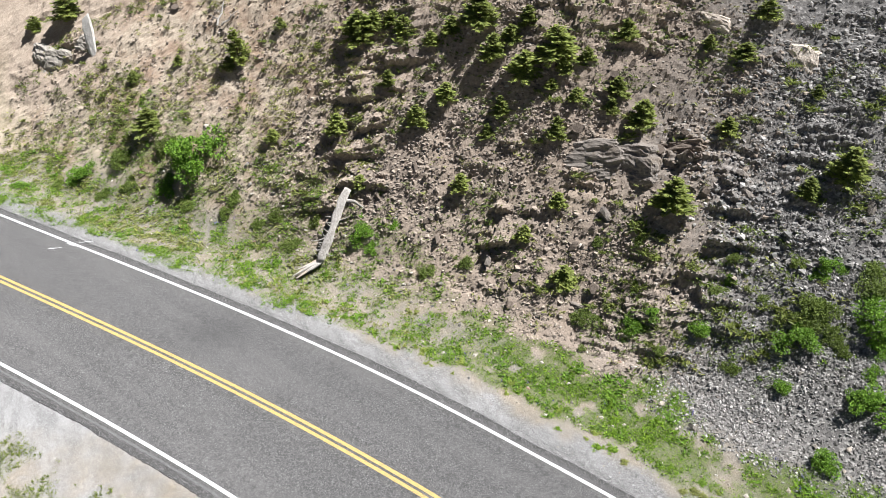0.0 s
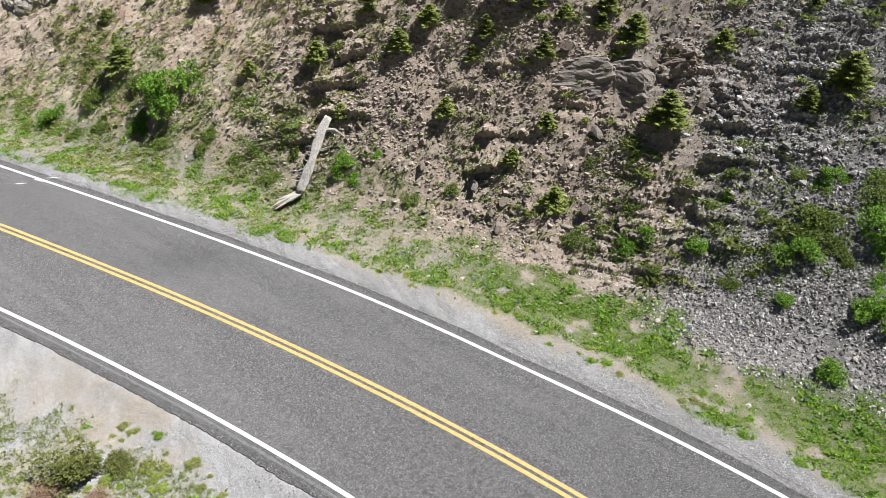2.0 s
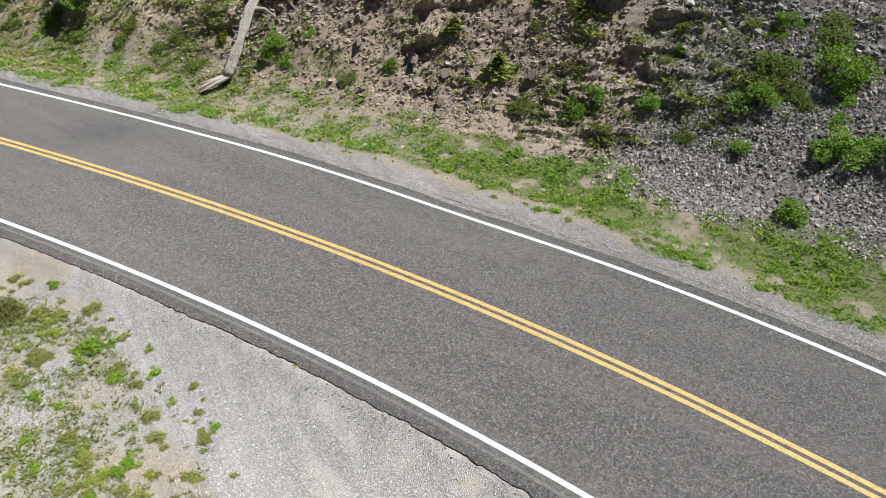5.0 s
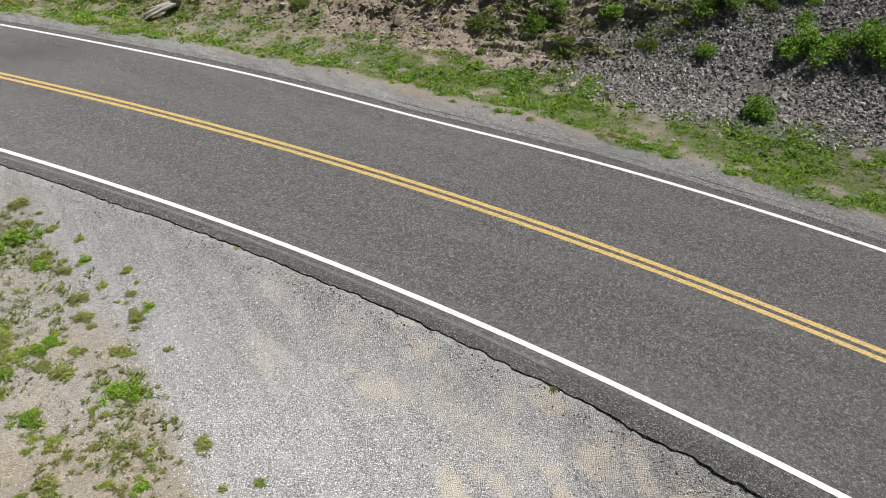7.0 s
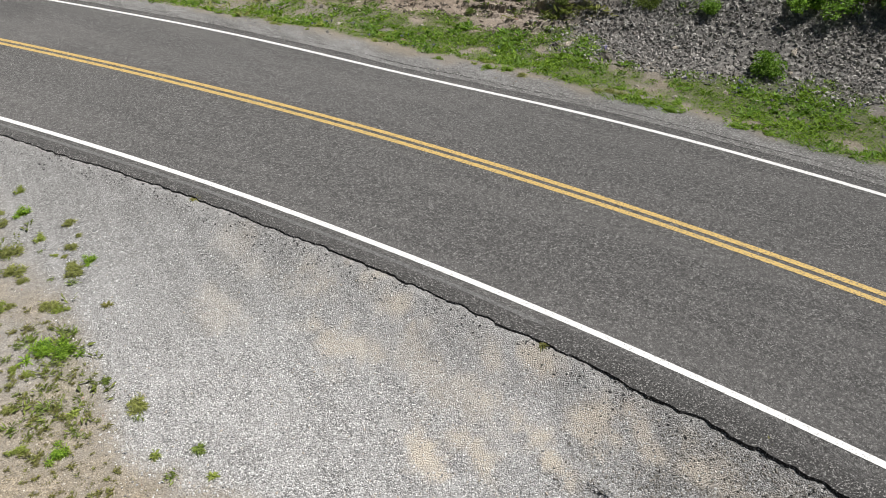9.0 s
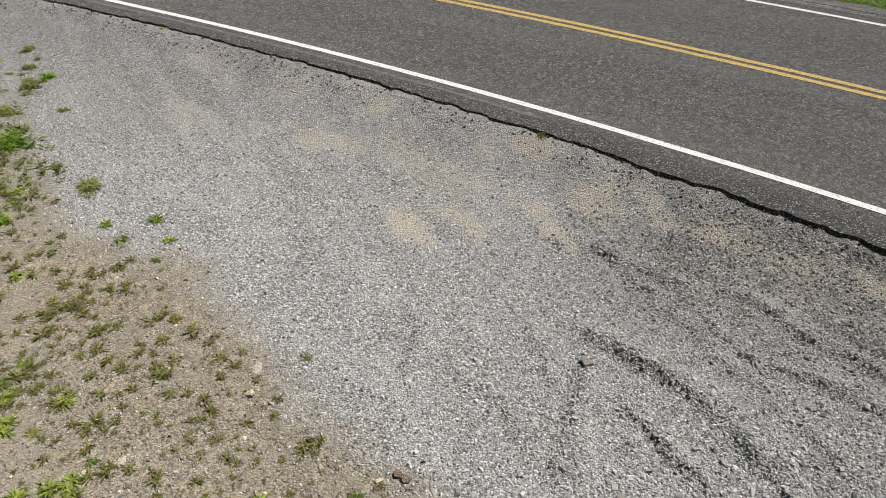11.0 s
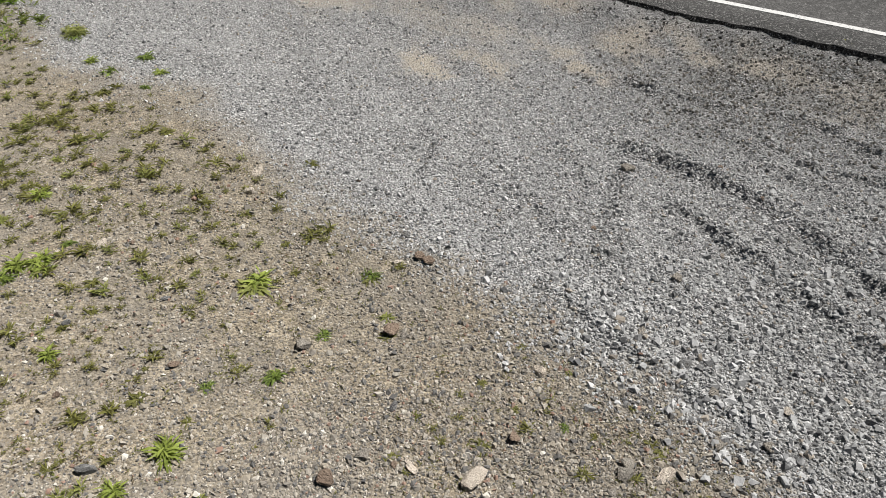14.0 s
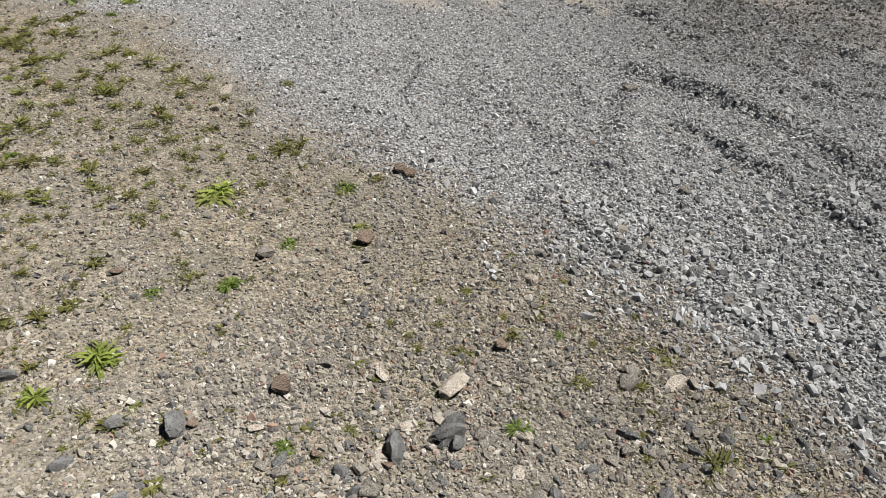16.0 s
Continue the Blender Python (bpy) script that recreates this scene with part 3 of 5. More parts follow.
# ---- more materials ----
FIR_GREEN = leaf_material("fir_needles", (0.11, 0.15, 0.032), (0.43, 0.48, 0.13))
BUSH_GREEN = leaf_material("shrub_leaves", (0.075, 0.155, 0.018), (0.28, 0.48, 0.055))
DULL_GREEN = leaf_material("dull_shrub_leaves", (0.08, 0.115, 0.024), (0.25, 0.33, 0.07))
WEED_GREEN = leaf_material("weed_leaves", (0.065, 0.135, 0.012), (0.33, 0.51, 0.05))
LIME_GREEN = leaf_material("bright_weed_leaves", (0.17, 0.215, 0.04), (0.38, 0.45, 0.10))
DRY_GREEN = leaf_material("dry_weed_leaves", (0.14, 0.16, 0.042), (0.36, 0.38, 0.115))
PETALS = leaf_material("blue_petals", (0.13, 0.13, 0.34), (0.27, 0.25, 0.50))
YELLOW_PETALS = leaf_material("yellow_petals", (0.55, 0.36, 0.02), (0.70, 0.55, 0.05))
BARK = wood_material("fir_bark", (0.07, 0.05, 0.035), (0.15, 0.115, 0.085))
DEAD_WOOD = wood_material("bleached_dead_wood", (0.20, 0.183, 0.16), (0.54, 0.515, 0.47))
TORN_WOOD = wood_material("torn_brown_wood", (0.26, 0.21, 0.155), (0.48, 0.42, 0.34))
GREY_STONES = stone_material("grey_gravel_stones", ((0.0, (0.095, 0.096, 0.098)), (0.18, (0.30, 0.301, 0.301)), (0.40, (0.48, 0.481, 0.48)), (0.74, (0.58, 0.58, 0.577)), (0.95, (0.66, 0.66, 0.655)), (0.955, (0.34, 0.29, 0.23))), 0.85, (0.40, 0.401, 0.40))
MIXED_STONES = stone_material("mixed_soil_stones", ((0.0, (0.09, 0.09, 0.092)), (0.2, (0.20, 0.18, 0.152)), (0.45, (0.33, 0.29, 0.23)), (0.68, (0.42, 0.385, 0.33)), (0.93, (0.64, 0.61, 0.55)), (0.965, (0.30, 0.18, 0.13))))
EARTHY_STONES = stone_material("earthy_gravel_stones", ((0.0, (0.11, 0.103, 0.092)), (0.3, (0.17, 0.16, 0.145)), (0.6, (0.24, 0.225, 0.20)), (0.88, (0.38, 0.36, 0.325))), 0.85, (0.20, 0.185, 0.16))
SHALE_CHIPS = stone_material("grey_shale_chips", ((0.0, (0.07, 0.068, 0.066)), (0.24, (0.19, 0.192, 0.182)), (0.48, (0.295, 0.282, 0.265)), (0.74, (0.43, 0.415, 0.395)), (0.92, (0.62, 0.60, 0.57))))
BROWN_CHIPS = stone_material("brown_rock_chips", ((0.0, (0.10, 0.082, 0.068)), (0.22, (0.24, 0.198, 0.160)), (0.5, (0.35, 0.292, 0.237)), (0.8, (0.45, 0.38, 0.31)), (0.97, (0.52, 0.47, 0.41))), 0.85, (0.28, 0.235, 0.185))

DARK_WEED = leaf_material("dark_olive_weed_leaves", (0.10, 0.102, 0.03), (0.30, 0.295, 0.085))
DEAD_LEAF = leaf_material("dead_brown_leaves", (0.07, 0.05, 0.03), (0.24, 0.18, 0.11))
ASPHALT_CRUMBS = stone_material("asphalt_crumbs", ((0.0, (0.025, 0.025, 0.025)), (0.4, (0.06, 0.06, 0.06)), (0.75, (0.11, 0.108, 0.105)), (0.93, (0.25, 0.245, 0.235))), 0.85, (0.09, 0.088, 0.085))
WHITE_SLAB = rock_material("bleached_white_rock", (0.46, 0.44, 0.41), (0.70, 0.68, 0.64), 0.15)
SAPLING_GREEN = leaf_material("yellow_green_bush_leaves", (0.10, 0.135, 0.03), (0.31, 0.36, 0.085))
RUST_STONE = rock_material("rusty_brown_stone", (0.19, 0.135, 0.10), (0.37, 0.285, 0.22), 0.3)
SLATE_STONE = rock_material("slate_grey_stone", (0.14, 0.14, 0.14), (0.33, 0.328, 0.32), 0.15)

# ---- shapes ----
rng = np.random.default_rng(5)


def spot(x, y):
    """The surface over one point of the plan, and its normal."""
    p = land(np.array([x, x + 0.12, x]), np.array([y, y, y + 0.12]))
    n = np.cross(p[1] - p[0], p[2] - p[0])
    return Vector(p[0]), Vector(n).normalized()


def turns(n):
    """n random rotation matrices."""
    q = rng.normal(size=(n, 4))
    q /= np.linalg.norm(q, axis=1)[:, None]
    w, x, y, z = q.T
    return np.stack([np.stack([1 - 2 * (y * y + z * z), 2 * (x * y - z * w), 2 * (x * z + y * w)], -1),
                     np.stack([2 * (x * y + z * w), 1 - 2 * (x * x + z * z), 2 * (y * z - x * w)], -1),
                     np.stack([2 * (x * z - y * w), 2 * (y * z + x * w), 1 - 2 * (x * x + y * y)], -1)], 1)


OCT = np.array([(1, 0, 0), (-1, 0, 0), (0, 1, 0), (0, -1, 0), (0, 0, 1), (0, 0, -1)], float)
ring = np.arange(4) * math.pi / 2
SHARD = np.concatenate([np.stack([0.85 * np.cos(ring), 0.85 * np.sin(ring), np.full(4, -0.55)], -1), np.stack([0.75 * np.cos(ring + 0.7), 0.75 * np.sin(ring + 0.7), np.full(4, 0.55)], -1)])
SHARD_FACES = np.array([(0, 3, 2), (0, 2, 1), (4, 5, 6), (4, 6, 7)] + [t for k in range(4) for t in ((k, (k + 1) % 4, 4 + k), (4 + k, (k + 1) % 4, 4 + (k + 1) % 4))])
OCT_FACES = np.array([(0, 2, 4), (2, 1, 4), (1, 3, 4), (3, 0, 4), (2, 0, 5), (1, 2, 5), (3, 1, 5), (0, 3, 5)])


def pieces(name, at, size, flat, shape, faces, material, label, category, sink=0.25, uneven=0.38):
    """Many loose stones in one mesh: at places, of sizes, more or less flat."""
    n, k = len(at), len(shape)
    v = shape[None] * (1 + rng.uniform(-uneven, uneven, (n, k, 3)))
    stretch = np.stack([rng.uniform(0.75, 1.35, n), rng.uniform(0.6, 1.0, n), rng.uniform(flat, min(1.0, flat + 0.4), n)], -1)
    v = v * stretch[:, None] * size[:, None, None]
    tilt = turns(n)
    v = np.einsum("nij,nkj->nki", tilt, v) if flat > 0.5 else np.einsum("nij,nkj->nki", leaned(n, 0.5), v)
    v = v + at[:, None]
    v[..., 2] += (size * (1 - 2 * sink) * 0.35)[:, None]
    f = faces[None] + (np.arange(n) * k)[:, None, None]
    me = quads_mesh(name, v.reshape(-1, 3), f.reshape(-1, faces.shape[1]), material, smooth=False)
    return tagged(new(name, me), label, category, kind="stuff")


def leaned(n, most):
    """Random turns about the upright, with a lean of up to most radians."""
    yaw, lean, way = rng.uniform(0, 6.283, n), most * rng.uniform(0, 1, n) ** 1.5, rng.uniform(0, 6.283, n)
    ax, ay = np.cos(way), np.sin(way)
    c, s, k = np.cos(lean), np.sin(lean), 1 - np.cos(lean)
    t = np.stack([np.stack([c + ax * ax * k, ax * ay * k, ay * s], -1), np.stack([ax * ay * k, c + ay * ay * k, -ax * s], -1), np.stack([-ay * s, ax * s, c], -1)], 1)
    cy, sy, o, z = np.cos(yaw), np.sin(yaw), np.ones(n), np.zeros(n)
    r = np.stack([np.stack([cy, -sy, z], -1), np.stack([sy, cy, z], -1), np.stack([z, z, o], -1)], 1)
    return np.einsum("nij,njk->nik", t, r)


def scatter(n, x0, x1, y0, y1, density):
    """About n points of a rectangle of the plan, thinned by a density from 0 to 1."""
    x, y = rng.uniform(x0, x1, n), rng.uniform(y0, y1, n)
    keep = rng.uniform(0, 1, n) < density(x, y)
    return x[keep], y[keep]


def boulder_mesh(name, seed, material, squash=0.7, cuts=26, rough=0.03, fine=2, cut=(0.42, 0.78)):
    """An angular stone of radius 1: a ball cut flat by many planes, with layered faces."""
    r = np.random.default_rng(seed)
    bm = bmesh.new()
    bmesh.ops.create_icosphere(bm, subdivisions=fine, radius=1.25)
    v = np.array([p.co for p in bm.verts])
    for _ in range(cuts):
        n = r.normal(size=3)
        n /= np.linalg.norm(n)
        over = np.clip(v @ n - r.uniform(*cut), 0, None)
        v -= over[:, None] * n
    v *= (r.uniform(0.85, 1.25), r.uniform(0.7, 1.0), squash)
    layer = np.array([r.uniform(-1, 1) for _ in range(40)])[((v[:, 2] + 0.2 * v[:, 0] + 3) * 7).astype(int) % 40]
    v[:, :2] *= (1 + rough * layer)[:, None]
    v += r.normal(size=v.shape) * 0.012
    for p, c in zip(bm.verts, v):
        p.co = c
    me = bpy.data.meshes.new(name)
    bm.to_mesh(me)
    bm.free()
    me.shade_flat()
    me.materials.append(material)
    return me


def outcrop_mesh(name, seed, size, material, steps=9, step_out=0.10, n=17):
    """A ledge of bedded rock: a rough block whose beds stand out and back by turns."""
    r = np.random.default_rng(seed)
    bm = bmesh.new()
    bmesh.ops.create_cube(bm, size=2)
    bmesh.ops.subdivide_edges(bm, edges=bm.edges, cuts=n, use_grid_fill=True)
    v = np.array([p.co for p in bm.verts])
    ball = v / np.linalg.norm(v, axis=1)[:, None]
    v = 0.62 * v + 0.45 * ball
    off = r.uniform(0, 60)
    bed = (v[:, 2] + 0.10 * v[:, 0] + 0.22 * fbm(v[:, 0] + off, v[:, 2] + v[:, 1], 0.8, 3, seed)) * steps / 2 + 20
    k = np.floor(bed).astype(int)
    jut = np.array([r.uniform(-1, 1) for _ in range(60)])[k % 60] * step_out
    block, gap, _ = cells(v[:, 0] * 2.3 + off + 0.6 * k, k * 3.1 + v[:, 1] * 2.0, 1.0, seed)
    chip, crack, _ = cells(v[:, 0] * 5.1 + off, v[:, 2] * 6.3 + v[:, 1] * 3.0, 1.0, seed + 5)
    jut = jut + 0.10 * (chip - 0.5) + step_out * 0.9 * (block - 0.5) * (gap > 0.06) - 0.25 * step_out * (bed - k > 0.82)
    wide = 1 + jut + 0.30 * fbm(v[:, 0] + off, v[:, 2], 0.8, 4, seed + 1)
    v[:, 0] *= 0.5 + 0.5 * wide
    v[:, 1] *= wide
    v[:, 2] += 0.12 * fbm(v[:, 0] + off, v[:, 1], 0.6, 3, seed + 2)
    v *= np.array(size) / 2
    for p, c in zip(bm.verts, v):
        p.co = c
    me = bpy.data.meshes.new(name)
    bm.to_mesh(me)
    bm.free()
    me.shade_flat()
    me.materials.append(material)
    return me


def child(name, me, parent, label="", m=None):
    ob = new(name, me)
    ob.parent = parent
    if m is not None:
        ob.matrix_basis = m
    return tagged(ob, label)


def tube(points, radii, sides=9, wobble=0.0, seed=0, cap=True):
    """Places and faces of a tapering, uneven tube through points."""
    r = np.random.default_rng(seed)
    p = np.array(points, float)
    v, f = [], []
    for i, (c, rad) in enumerate(zip(p, radii)):
        ahead = p[min(i + 1, len(p) - 1)] - p[max(i - 1, 0)]
        ahead /= np.linalg.norm(ahead)
        side = np.cross(ahead, (0.13, 0.31, 0.94))
        side /= np.linalg.norm(side)
        up = np.cross(side, ahead)
        for k in range(sides):
            a = 2 * math.pi * k / sides
            v.append(c + rad * (1 + wobble * r.uniform(-1, 1)) * (math.cos(a) * side + math.sin(a) * up))
    for i in range(len(p) - 1):
        for k in range(sides):
            f.append((i * sides + k, i * sides + (k + 1) % sides, (i + 1) * sides + (k + 1) % sides, (i + 1) * sides + k))
    if cap:
        f.append(tuple(range(sides))[::-1])
        f.append(tuple(range((len(p) - 1) * sides, len(p) * sides)))
    return v, f


def solid(name, v, f, material, smooth=False):
    me = bpy.data.meshes.new(name)
    me.from_pydata([tuple(p) for p in v], [], f)
    me.shade_smooth() if smooth else me.shade_flat()
    me.materials.append(material)
    return me


def blades(at, way, length, width, droop=0.3):
    """Pointed leaves, each a narrow bent kite: base, two flanks, tip."""
    n = len(at)
    way = way / np.linalg.norm(way, axis=1)[:, None]
    side = np.cross(way, np.array([0, 0, 1.2]) + 0.55 * rng.normal(size=(n, 3)))
    side /= np.linalg.norm(side, axis=1)[:, None] + 1e-9
    mid = at + way * (0.5 * length)[:, None]
    tip = at + way * length[:, None]
    tip[:, 2] -= droop * length
    w = (side.T * width * 0.5).T
    v = np.stack([at, mid + w, tip, mid - w], 1)
    return v.reshape(-1, 3), np.arange(4 * n).reshape(n, 4)


def fir_meshes(seed):
    """A young fir one metre high: its trunk, and its crown of whorled boughs set with needled twigs."""
    r = np.random.default_rng(seed)
    tv, tf = tube([(0, 0, -0.15), (0.01, 0, 0.4), (0, 0.01, 0.97)], [0.035, 0.022, 0.004], 6)
    at, way, length, width = [], [], [], []
    z = 0.08
    while z < 0.96:
        reach = 0.47 * (1 - z) ** 0.75 * r.uniform(0.85, 1.1) + 0.03
        for k in range(int(r.integers(8, 11))):
            a = r.uniform(0, 6.283)
            lift = r.uniform(-0.12, 0.2) + 0.25 * z
            own = reach * r.uniform(0.6, 1.12)
            d = np.array([math.cos(a), math.sin(a), lift])
            for s in np.arange(0.10, 1.0, 0.065):
                base = np.array([0, 0, z]) + d * own * s + np.array([0, 0, -0.07 * own * s * s])
                for turn in (-1, 1):
                    b = a + turn * r.uniform(0.5, 1.0)
                    at.append(base)
                    way.append((math.cos(b), math.sin(b), lift + r.uniform(-0.15, 0.35)))
                    length.append(own * (0.42 * (1.1 - s) + 0.12) * r.uniform(0.7, 1.3))
                    width.append(0.034 * r.uniform(0.7, 1.4))
            at.append(np.array([0, 0, z]) + d * own * 0.8)
            way.append(d)
            length.append(own * 0.3)
            width.append(0.055)
        z += r.uniform(0.055, 0.085)
    at.append(np.array([0, 0, 0.93])), way.append((0.02, 0, 1)), length.append(0.12), width.append(0.03)
    v, f = blades(np.array(at), np.array(way), np.array(length), np.array(width), 0.05)
    return solid("trunk", tv, tf, BARK), quads_mesh("crown", v, f, FIR_GREEN, smooth=False)


def shrub_meshes(seed, material, leaves=2600, leaf=0.10, tall=0.85):
    """A shrub about two metres wide: stems, and leaves in uneven clumps."""
    r = np.random.default_rng(seed)
    sv, sf = [], []
    clumps = []
    for k in range(13):
        a, out = r.uniform(0, 6.283), r.uniform(0.1, 0.78)
        top = np.array([math.cos(a) * out, math.sin(a) * out, tall * r.uniform(0.35, 1.0) * (1.1 - 0.6 * out)])
        v, f = tube([(0, 0, -0.1), top * (0.5, 0.5, 0.6), top], [0.02, 0.014, 0.006], 5)
        sf += [tuple(i + len(sv) for i in q) for q in f]
        sv += v
        clumps.append((top, r.uniform(0.2, 0.4)))
    at, way = [], []
    for k in range(leaves):
        c, size = clumps[int(r.integers(len(clumps)))]
        d = r.normal(size=3)
        d /= np.linalg.norm(d)
        p = c + d * size * r.uniform(0.35, 1.0) ** 0.6 * (1, 1, 0.8)
        p[2] = max(p[2], 0.02)
        at.append(p)
        way.append(d + (0, 0, 0.4) + 0.5 * r.normal(size=3))
    n = len(at)
    v, f = blades(np.array(at), np.array(way), leaf * r.uniform(0.6, 1.4, n), 0.62 * leaf * r.uniform(0.7, 1.3, n), 0.2)
    return solid("stem", sv, sf, BARK), quads_mesh("foliage", v, f, material, smooth=False)


def rosette_mesh(seed, material, leaves=46, lush=1.0, leaf=1.0):
    """A low weed of radius one: narrow leaves that spread from its few stems."""
    r = np.random.default_rng(seed)
    stems = 5 if leaf > 0.5 else 13
    hub = r.normal(size=(stems, 2)) * (0.10 if leaf > 0.5 else 0.30)
    own = r.integers(0, stems, leaves)
    a = r.uniform(0, 6.283, leaves)
    lift = r.uniform(0.0, 1.0, leaves) ** 1.6 * lush * 1.1 + 0.04
    way = np.stack([np.cos(a), np.sin(a), lift], -1)
    up = r.uniform(0, 1, leaves) ** 2 * 0.30 * lush
    at = np.concatenate([hub[own] + r.normal(size=(leaves, 2)) * 0.05, up[:, None]], 1)
    v, f = blades(at, way, leaf * r.uniform(0.25, 0.85, leaves), leaf * r.uniform(0.05, 0.13, leaves), 0.28)
    return quads_mesh("weed", v, f, material, smooth=False)


def tufts(name, x, y, size, count, material, label, category, spread=0.8, lift=0.9, width=0.24, core=0.45):
    """Many low plants in one mesh, each with count leaves."""
    n = len(x)
    base = land(x, y) + (0, 0, 0.003)
    base[:, 2] += 0.10 * size
    at = np.repeat(base, count, 0) + np.repeat(size, count)[:, None] * rng.normal(size=(n * count, 3)) * (core, core, 0.05)
    a = rng.uniform(0, 6.283, n * count)
    way = np.stack([np.cos(a) * spread, np.sin(a) * spread, rng.uniform(0.2, 1.0, n * count) * lift], -1)
    length = np.repeat(size, count) * rng.uniform(0.5, 1.2, n * count)
    v, f = blades(at, way, length, length * width * rng.uniform(0.6, 1.5, n * count), 0.15)
    return tagged(new(name, quads_mesh(name, v, f, material, smooth=False)), label, category, kind="stuff")


# ---- the slope: outcrops and fallen rocks ----
def outcrop(x, y, size, seed, material, label, turn=0.0, out=0.15, steps=9, tilt=0.0):
    p, n = spot(x, y)
    a = math.atan2(CY - y, CX - x) + math.pi / 2 + radians(turn)
    ob = new("rock_outcrop", outcrop_mesh("rock_outcrop", seed, size, material, 0.6 * steps, 0.07))
    ob.matrix_basis = Matrix.Translation(p + n * (out - 0.18 - 0.52 * size[1])) @ Matrix.Rotation(a, 4, "Z") @ Matrix.Rotation(radians(-22), 4, "X") @ Matrix.Rotation(radians(tilt + (seed * 37) % 10 - 2), 4, "Y")
    return tagged(ob, label, "rock", "outcrops of the slope")


outcrop(4.1, 24.6, (2.6, 1.3, 1.5), 11, GREY_ROCK, "broad bedded grey-brown rock face on the slope", 8, 0.42, 22, -24)
outcrop(5.8, 24.3, (2.0, 1.2, 1.5), 12, GREY_ROCK, "smooth-faced grey-brown rock slab on the slope", -8, 0.42, 22, -20)
outcrop(7.6, 24.3, (1.7, 1.1, 0.8), 13, BROWN_ROCK, "dark overhanging brown ledge on the slope", 0, 0.25, 16, -22)
outcrop(-22.2, 37.0, (1.7, 1.2, 1.7), 17, PALE_ROCK, "pale banded boulder bulging from the slope", 15, 0.40, 20)
outcrop(-23.5, 37.8, (1.7, 1.1, 1.5), 18, PALE_ROCK, "grey layered boulder leaning out of the slope", -20, 0.30, 20)
outcrop(-20.6, 37.0, (1.4, 1.0, 1.2), 19, PALE_ROCK, "grey fissured boulder under a standing slab", 0, 0.25, 18)
outcrop(11.5, 26.0, (1.2, 0.8, 1.3), 24, WHITE_ROCK, "white and rust-stained quartz outcrop", 0, 0.25, 12)
outcrop(8.7, 27.6, (1.6, 0.9, 0.8), 25, WHITE_ROCK, "whitish quartz rock high on the slope", 0, 0.18, 12)
outcrop(3.5, 21.2, (1.8, 1.0, 0.6), 26, GREY_ROCK, "low grey broken rocks above the weeds", 0, 0.12, 14)

p, n = spot(-19.66, 36.55)
slab = tagged(new("standing_slab", boulder_mesh("standing_slab", 63, WHITE_SLAB, 1.0, 12, 0.0, 4, (0.55, 0.8))), "tall white slab of rock standing on the bank", "rock")
slab.matrix_basis = Matrix.Translation(p + Vector((0, -0.2, 0.55))) @ pose(0, 0, 0, -12, 4, 20) @ Matrix.Diagonal((0.40, 0.36, 1.2, 1))

BOULDERS = [boulder_mesh("boulder", 40 + k, m, 0.66, 16, cut=(0.30, 0.55)) for k, m in enumerate((BROWN_ROCK, BROWN_ROCK, BROWN_ROCK, GREY_ROCK, GREY_ROCK, GREY_ROCK, PALE_ROCK, WHITE_ROCK))]
BOULDER_LABELS = {BROWN_ROCK.name: "angular brown rock lying on the stony slope", GREY_ROCK.name: "angular dark grey rock lying on the slope", PALE_ROCK.name: "pale grey stone lying among weeds", WHITE_ROCK.name: "whitish stone lying at the foot of the slope"}


def boulder(x, y, size, kind, sink=0.25):
    p, n = spot(x, y)
    me = BOULDERS[kind]
    ob = new("boulder", me)
    r = random.Random(round(x * 977 + y * 131))
    ob.matrix_basis = Matrix.Translation(p + n * size * (0.55 - sink)) @ n.to_track_quat("Z", "Y").to_matrix().to_4x4() @ pose(0, 0, 0, r.uniform(-15, 15), r.uniform(-15, 15), r.uniform(0, 360)) @ Matrix.Diagonal((size * r.uniform(0.85, 1.25), size * r.uniform(0.75, 1.1), size * r.uniform(0.5, 0.95), 1))
    return tagged(ob, BOULDER_LABELS[me.materials[0].name], "rock", "rocks on the slope")


for x, y, size, kind in ((6.10, 17.08, 0.19, 7), (6.89, 16.06, 0.29, 6), (11.06, 15.11, 0.17, 7), (8.65, 16.32, 0.15, 7), (10.25, 17.37, 0.15, 6), (-0.01, 20.43, 0.14, 6), (-0.41, 20.67, 0.16, 6),
                         (-1.19, 22.5, 0.23, 6), (-1.92, 22.42, 0.17, 0), (10.79, 14.54, 0.12, 7), (7.88, 17.24, 0.10, 6), (0.57, 22.96, 0.42, 3), (6.78, 21.34, 0.24, 6), (6.49, 21.01, 0.17, 3),
                         (6.96, 21.42, 0.17, 6), (4.86, 22.99, 0.36, 3), (1.38, 21.43, 0.36, 0), (4.43, 21.16, 0.4, 1)):
    boulder(x, y, size, kind)
for x, y, size, kind in ((5.34, 21.08, 0.32, 2), (-8.25, 27.1, 0.3, 6), (-9.84, 28.23, 0.21, 6), (-9.56, 27.52, 0.2, 6), (1.18, 21.91, 0.36, 0), (1.68, 22.1, 0.33, 1), (-1.33, 23.89, 0.36, 2)):
    boulder(x, y, size, kind)

